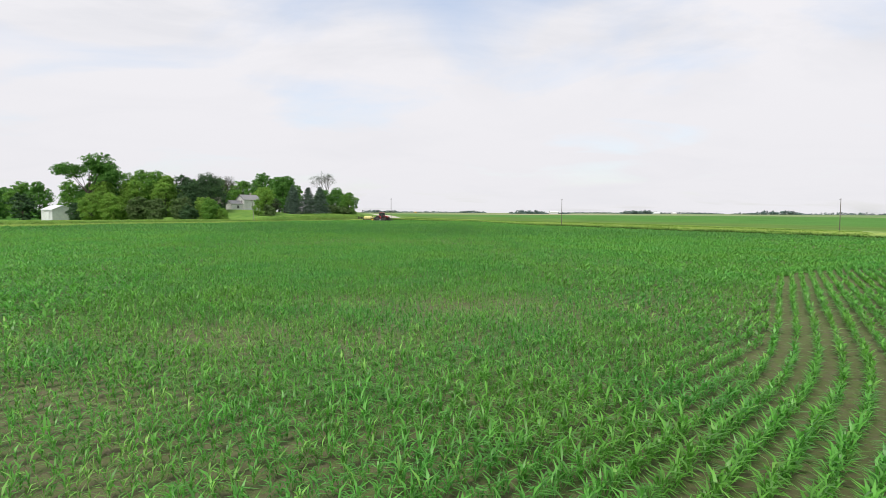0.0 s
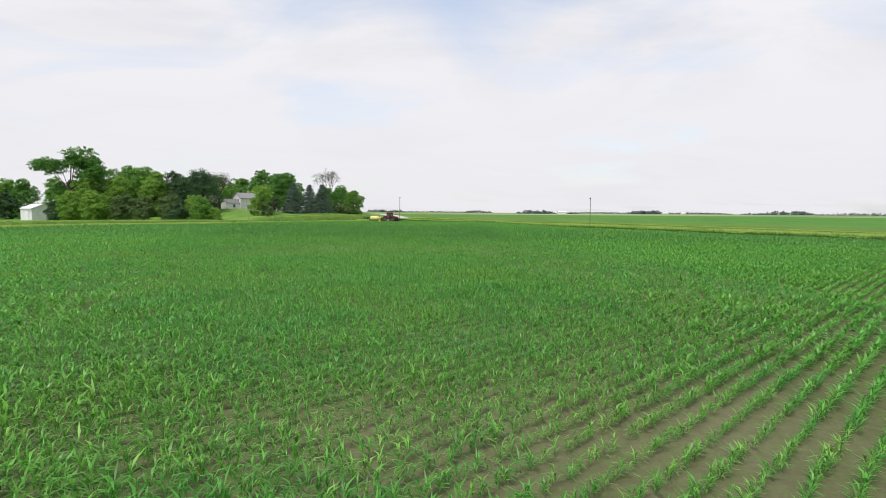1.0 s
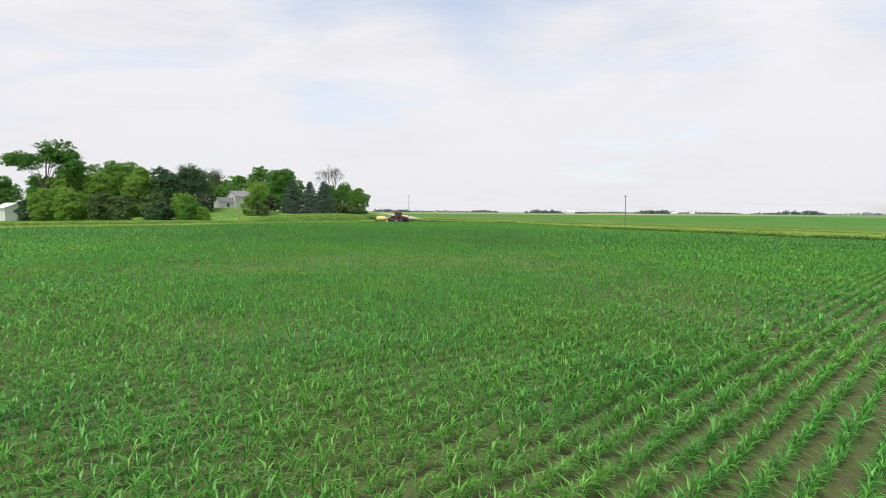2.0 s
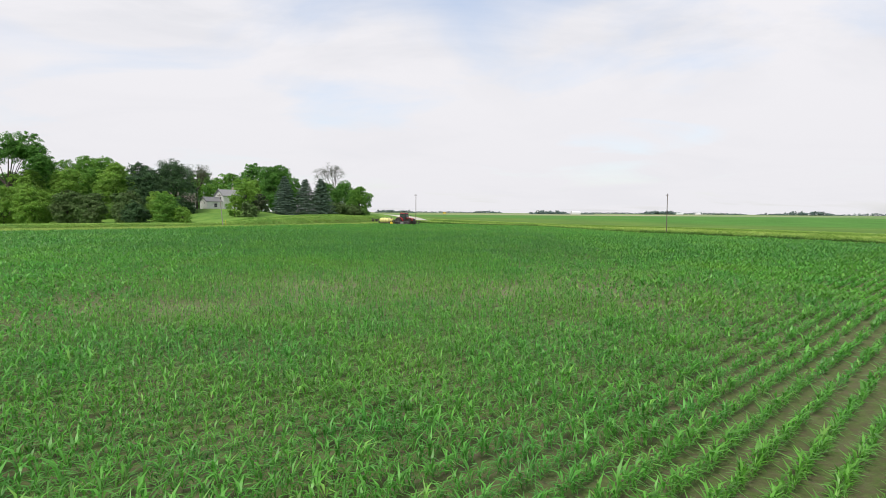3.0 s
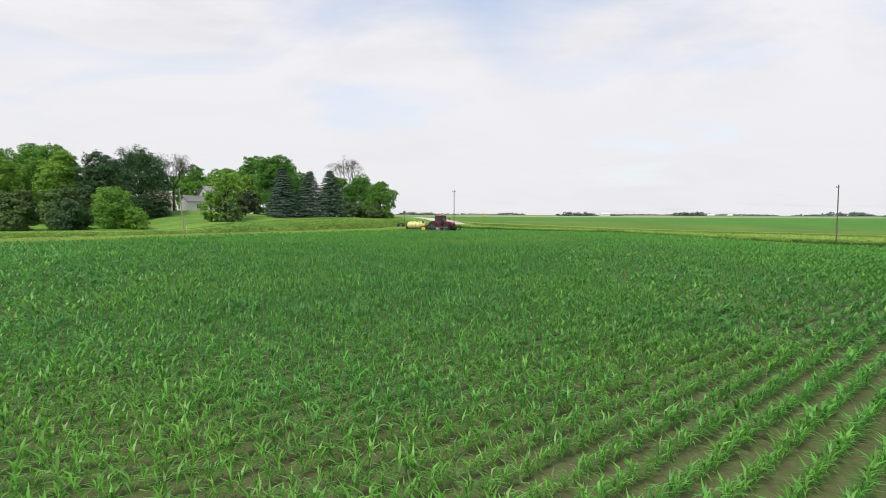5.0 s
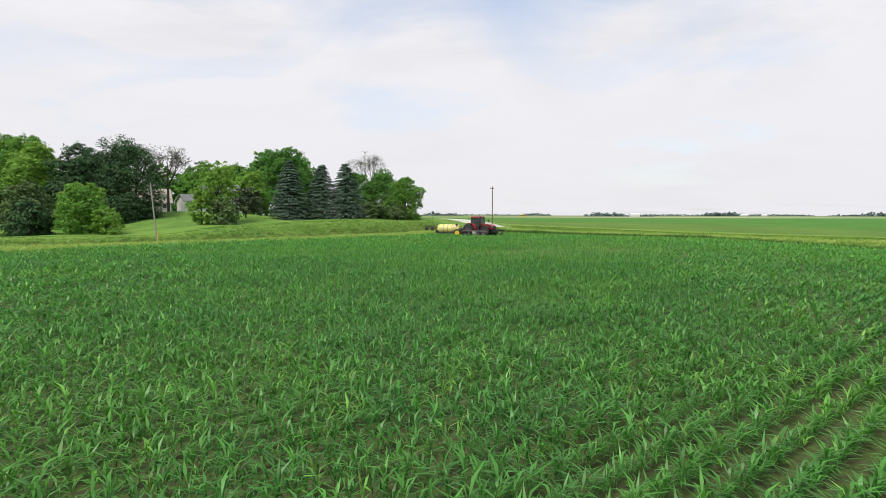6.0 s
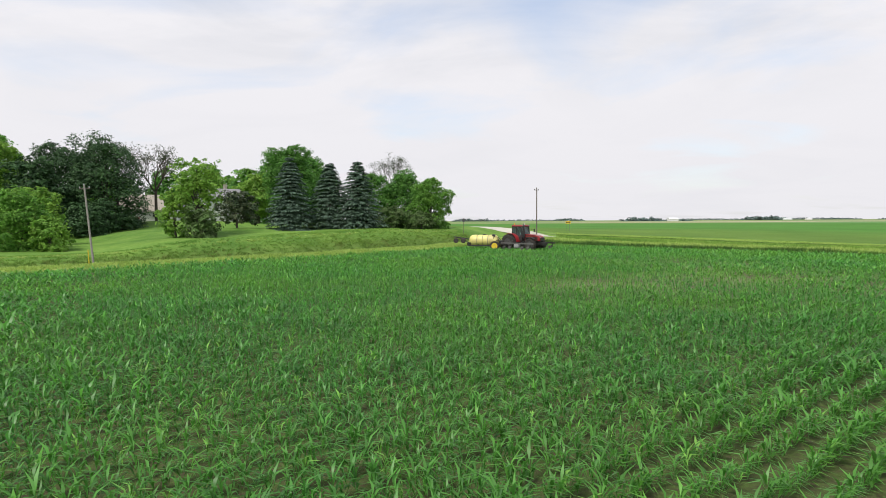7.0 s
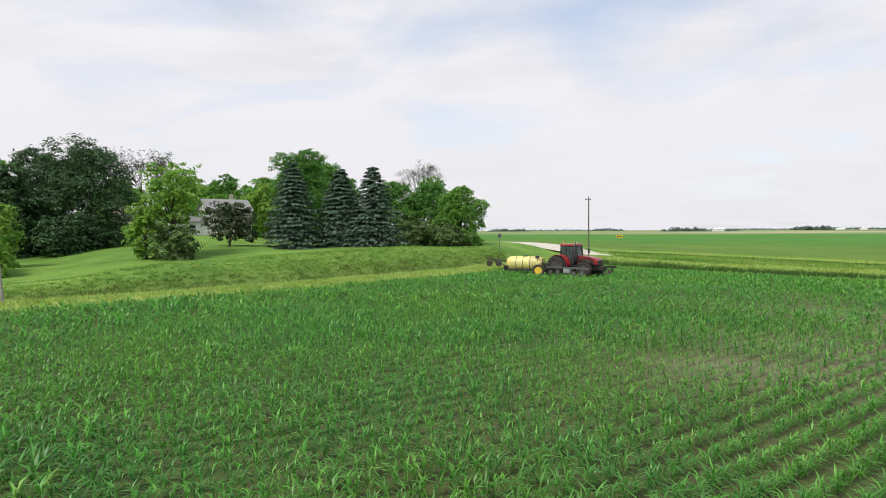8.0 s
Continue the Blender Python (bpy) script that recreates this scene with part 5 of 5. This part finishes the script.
    for px, top, sy in ((0.86, 0.66, 1), (0.86, 0.66, -1), (-0.86, -0.8, 1), (-0.86, -0.8, -1), (-0.12, -0.1, 1), (-0.12, -0.1, -1)):
        tube((px, sy * 0.78, 1.7), (top, sy * 0.76, 3.08), 0.075, 0.065, 6, bm)
    for zz in (1.74, 3.05):
        for sy in (-1, 1):
            tube((-0.82, sy * 0.78, zz), (0.8 if zz < 2 else 0.66, sy * 0.78, zz), 0.04, seg=6, bm=bm)
    part("cab_frame", bm, M_BLACK, cab)
    for sy in (-1, 1):
        part("side_window", prism([(-0.82, 1.76), (-0.14, 1.76), (-0.13, 3.02), (-0.78, 3.02)], 0.012, at=(0, sy * 0.765, 0)), M_GLASS, cab)
        part("door_window", prism([(-0.08, 1.76), (0.8, 1.76), (0.64, 3.02), (-0.06, 3.02)], 0.012, at=(0, sy * 0.765, 0)), M_GLASS, cab)
    part("windscreen", box((0.012, 1.46, 1.28), (0.75, 0, 2.4), (0, -8.2, 0)), M_GLASS, cab)
    part("rear_window", box((0.012, 1.46, 1.28), (-0.84, 0, 2.4), (0, 2.5, 0)), M_GLASS, cab)
    roof = part("roof", box((1.85, 1.72, 0.22), (-0.05, 0, 3.2), bevel=0.08, taper=(0.9, 0.9)), M_RED, cab)
    for sx, sy in ((0.85, -0.55), (0.85, 0.55), (-0.95, -0.55), (-0.95, 0.55)):
        part("work_light", box((0.07, 0.24, 0.11), (sx, sy, 3.2), bevel=0.015), M_GREY, roof)
    part("antenna_dome", lathe([(0.14, 0), (0.15, 0.05), (0.1, 0.12), (0.0, 0.14)], 16, "Z", (0.5, 0.0, 3.33)), M_WHITE, roof)
    part("beacon", lathe([(0.06, 0), (0.065, 0.1), (0.05, 0.16), (0.0, 0.18)], 12, "Z", (-0.6, -0.6, 3.33)), M_LIGHT, roof)
    seat = box((0.5, 0.52, 0.14), (-0.35, 0, 2.05), bevel=0.04)
    box((0.16, 0.52, 0.7), (-0.62, 0, 2.4), (0, -8, 0), 0.05, seat)
    part("seat", seat, M_BLACK, cab)
    bm = lathe([(0.19, -0.02), (0.22, 0.0), (0.19, 0.02), (0.17, 0.0), (0.19, -0.02)], 20, "X", (0.28, 0, 2.35))
    tube((0.28, 0, 2.35), (0.5, 0, 2.0), 0.04, bm=bm)
    part("steering_wheel", bm, M_BLACK, cab)
    # three-point hitch
    bm = bmesh.new()
    for sy in (-1, 1):
        tube((-2.0, sy * 0.42, 0.75), (-3.0, sy * 0.5, 0.7), 0.05, bm=bm)
        tube((-2.0, sy * 0.35, 1.55), (-2.6, sy * 0.48, 0.74), 0.035, bm=bm)
    tube((-2.1, 0, 1.4), (-3.0, 0, 1.3), 0.045, bm=bm)
    part("hitch", bm, M_BLACK, ob)
    return ob


def row_unit(parent, at):
    """A coulter with its spring arm and a depth wheel under a toolbar."""
    u = empty("row_unit", pose(*at))
    u.parent = parent
    bm = box((0.12, 0.1, 0.5), (0, 0, -0.25), bevel=0.015)
    tube((0, 0, -0.45), (-0.35, 0, -0.58), 0.04, bm=bm)
    tube((0.03, 0.08, -0.05), (-0.3, 0.08, -0.5), 0.05, seg=8, bm=bm)
    part("arm", bm, M_BLACK, u)
    part("coulter", lathe([(0.05, -0.03), (0.27, -0.008), (0.28, 0.0), (0.27, 0.008), (0.05, 0.03)], 22, "Y", (-0.38, 0, -0.56)), M_STEEL, u)
    part("knife", box((0.06, 0.03, 0.5), (-0.72, 0, -0.55), (0, 12, 0), 0.005), M_STEEL, u)


def toolbar(x, y, heading):
    """The applicator's toolbar: a mounted centre with wings folded forward beside the tractor."""
    z = gz(x, y)
    ob = empty("applicator_toolbar", pose(x, y, z, 0, 0, 90 - heading), label="grey steel applicator toolbar with coulters folded beside the tractor", category="toolbar")
    # centre section across the hitch
    bm = box((0.18, 4.6, 0.18), (-3.4, 0, 1.0), bevel=0.02)
    box((0.5, 0.8, 0.7), (-3.3, 0, 1.15), bevel=0.03, bm=bm)
    tube((-3.4, 0, 1.0), (-4.6, 0, 0.75), 0.08, bm=bm)
    part("centre_beam", bm, M_BLACK, ob)
    for i in range(5):
        row_unit(ob, (-3.45, -1.9 + i * 0.95, 0.95))
    for sy, mat in ((-1, M_STEEL), (1, M_BLACK)):
        wing = empty("wing", pose(-3.2, sy * 2.45, 1.05))
        wing.parent = ob
        bm = box((6.8, 0.16, 0.2), (3.3, 0, 0), bevel=0.02)
        part("beam", bm, mat, wing)
        for i in range(6):
            part("brace", tube((0.4 + i * 1.05, 0, 0.08), (0.95 + i * 1.05, 0, 0.42 if i % 2 == 0 else 0.08), 0.025, seg=6), mat, wing)
        for i in range(6):
            row_unit(wing, (0.7 + i * 1.1, 0, -0.08))
        part("hinge", tube((0, 0, -0.2), (0, 0, 0.25), 0.09, seg=10), M_STEEL, wing)
    part("cover", box((0.9, 0.5, 0.55), (0.55, -2.3, 0.72), bevel=0.12), M_GREY, ob, "pale grey rounded hopper cover")
    return ob


def tank_cart(x, y, heading):
    z = gz(x, y)
    ob = empty("liquid_tank_cart", pose(x, y, z, 0, 0, 90 - heading), label="two-wheeled cart with a pale yellow plastic liquid tank", category="tank cart")
    # tank lying along x
    prof = [(0.0, -2.15), (0.35, -2.12), (0.62, -2.0), (0.8, -1.75), (0.86, -1.3)]
    for c in (-0.85, -0.05, 0.75):
        prof += [(0.86, c - 0.22), (0.82, c - 0.12), (0.82, c + 0.0), (0.86, c + 0.1)]
    prof += [(0.86, 1.3), (0.8, 1.75), (0.62, 2.0), (0.35, 2.12), (0.0, 2.15)]
    prof = [(q * 0.97, o) for q, o in prof]
    tank = part("tank", lathe(prof, 32, "X", (0, 0, 1.38)), M_TANK, ob, "pale yellow moulded tank", smooth=True)
    part("lid", lathe([(0.26, 0), (0.28, 0.06), (0.22, 0.1), (0.0, 0.11)], 18, "Z", (0.1, 0, 2.19)), M_BLACK, tank)
    for c in (-0.91, -0.11, 0.69):
        part("band", lathe([(0.806, c - 0.03), (0.816, c), (0.806, c + 0.03)], 32, "X", (0, 0, 1.38)), M_STEEL, tank)
    bm = bmesh.new()
    for sy in (-1, 1):
        box((4.4, 0.14, 0.2), (0, sy * 0.55, 0.66), bevel=0.02, bm=bm)
    for sx in (-1.9, -0.7, 0.7, 1.9):
        box((0.14, 1.3, 0.18), (sx, 0, 0.68), bevel=0.02, bm=bm)
        for sy in (-1, 1):
            box((0.1, 0.08, 0.5), (sx, sy * 0.62, 0.92), (sy * -18, 0, 0), bm=bm)
    tube((2.2, 0.5, 0.9), (4.0, 0, 0.75), 0.07, bm=bm)
    tube((2.2, -0.5, 0.9), (4.0, 0, 0.75), 0.07, bm=bm)
    tube((1.8, -1.35, 0.66), (1.8, 1.35, 0.66), 0.08, bm=bm)
    part("frame", bm, M_BLACK, ob)
    for sy in (-1, 1):
        wheel(ob, (1.8, sy * 1.25, 0.66), 0.66, 0.3, 0.42, M_YELLOW, "wheel", 18)
    part("rear_panel", box((0.06, 1.5, 0.5), (-2.3, 0, 0.85), bevel=0.015), M_BLACK, ob)
    for sy in (-1, 1):
        part("reflector", box((0.03, 0.2, 0.2), (-2.35, sy * 0.55, 0.9), bevel=0.01), M_RED, ob)
    bm = bmesh.new()
    bmesh.ops.create_cone(bm, cap_ends=True, segments=3, radius1=0.28, radius2=0.28, depth=0.02)
    bm.transform(pose(-2.36, 0, 0.95, 90, 0, 90) @ pose(0, 0, 0, 0, 0, 90))
    part("warning_triangle", bm, M_LIGHT, ob, "orange slow-vehicle triangle")
    part("pump", box((0.5, 0.4, 0.45), (2.5, 0.1, 1.2), bevel=0.05), M_BLACK, ob)
    part("hose", tube((2.3, 0.1, 1.2), (1.9, 0.1, 1.5), 0.05), M_BLACK, ob)
    bm = tube((1.2, -0.25, 2.0), (1.9, -0.35, 1.85), 0.05)
    tube((1.9, -0.35, 1.85), (2.35, -0.3, 1.25), 0.05, bm=bm)
    part("hose", bm, M_BLACK, ob)
    bm = tube((1.3, 0.2, 2.05), (2.1, 0.15, 1.8), 0.045)
    tube((2.1, 0.15, 1.8), (2.5, 0.1, 1.4), 0.045, bm=bm)
    part("hose", bm, M_BLACK, ob)
    bm = tube((1.55, -0.72, 0.75), (1.55, -0.72, 1.95), 0.035, seg=6)
    tube((2.15, -0.6, 0.75), (2.15, -0.6, 1.9), 0.035, seg=6, bm=bm)
    tube((1.55, -0.72, 1.95), (2.15, -0.6, 1.9), 0.035, seg=6, bm=bm)
    tube((1.55, -0.72, 1.4), (2.15, -0.6, 1.4), 0.035, seg=6, bm=bm)
    part("ladder_rail", bm, M_BLACK, ob)
    part("valve_box", box((0.4, 0.5, 0.32), (1.5, -0.3, 2.12), (0, 8, 0), 0.04), M_BLACK, ob)
    # folded outrigger behind the tank with gauge wheels
    bm = box((2.4, 0.14, 0.14), (-3.3, -0.3, 1.75), (0, 8, 0), 0.015)
    tube((-2.2, -0.3, 1.1), (-3.6, -0.3, 1.75), 0.05, bm=bm)
    rear = part("rear_boom", bm, M_BLACK, ob)
    for sx in (-3.0, -4.1):
        part("gauge_wheel", lathe([(0.12, -0.09), (0.3, -0.1), (0.36, -0.06), (0.36, 0.06), (0.3, 0.1), (0.12, 0.09)], 22, "Y", (sx, -0.4, 1.36)), M_RUBBER, rear)
        part("fork", box((0.07, 0.07, 0.5), (sx, -0.28, 1.58), (0, 10, 0), 0.01), M_BLACK, rear)
    return ob


HEAD = 128.0
TX, TY = -31.5, 243.4
tractor(TX, TY, HEAD)
toolbar(TX, TY, HEAD)
tank_cart(-37.3, 243.2, 97.0)


# ---- vehicles by the house ----
def parked_car(x, y, turn, paint, label, pickup=False):
    z = gz(x, y)
    ob = empty("parked_car", pose(x, y, z, 0, 0, turn), label=label, category="car")
    if pickup:
        body = prism([(-2.6, 0.45), (-2.6, 1.05), (-0.6, 1.08), (-0.55, 1.1), (1.1, 1.1), (2.5, 0.98), (2.6, 0.5)], 1.85, bevel=0.07)
        top = prism([(-0.7, 1.08), (-0.55, 1.78), (0.45, 1.8), (1.15, 1.1)], 1.6, bevel=0.08)
    else:
        body = prism([(-2.2, 0.4), (-2.2, 0.95), (-1.2, 1.0), (1.0, 0.98), (2.1, 0.8), (2.2, 0.4)], 1.75, bevel=0.08)
        top = prism([(-1.9, 0.98), (-1.3, 1.45), (0.2, 1.48), (1.0, 0.98)], 1.5, bevel=0.08)
    part("body", body, paint, ob)
    cabin = part("cabin", top, paint, ob)
    for sy in (-1, 1):
        part("side_window", prism([(-0.5, 1.14), (-0.4, 1.62 if pickup else 1.36), (0.3, 1.62 if pickup else 1.36), (0.75, 1.14)], 0.02, at=(0, sy * (0.80 if pickup else 0.75), 0)), M_PANE, cabin)
        for sx in (-1.5, 1.5):
            w = empty("wheel", pose(sx, sy * 0.82, 0.36))
            w.parent = ob
            part("tyre", lathe([(0.2, -0.1), (0.32, -0.11), (0.36, -0.06), (0.36, 0.06), (0.32, 0.11), (0.2, 0.1)], 20, "Y"), M_RUBBER, w)
            part("rim", lathe([(0.2, -0.1), (0.17, -0.06), (0.0, -0.05)], 16, "Y", (0, 0, 0)), M_STEEL, w)
    return ob


parked_car(-110.0, 262.0, 15, M_RED, "red pickup truck parked before the garage", True)
parked_car(-118.5, 283.0, 30, M_WHITE, "white car parked behind the lawn")


# ---- far farmsteads ----
def far_barn(x, y, length, label):
    z = gz(x, y)
    ob = empty("far_barn", pose(x, y, z, 0, 0, 20), label=label, category="barn", group="distant farm buildings")
    part("wall", gable_body(length, 10.0, 5.0, 8.0), M_WHITE, ob)
    part("roof", gable_roof(length, 10.0, 5.0, 8.0, 0.5, 0.2), M_METALW, ob)


far_barn(*polar(9.55, 1640), 24.0, "distant white farm building beside trees")
far_barn(*polar(18.9, 2700), 30.0, "distant white farm building beside trees")
far_barn(*polar(20.4, 2750), 22.0, "distant white farm building beside trees")
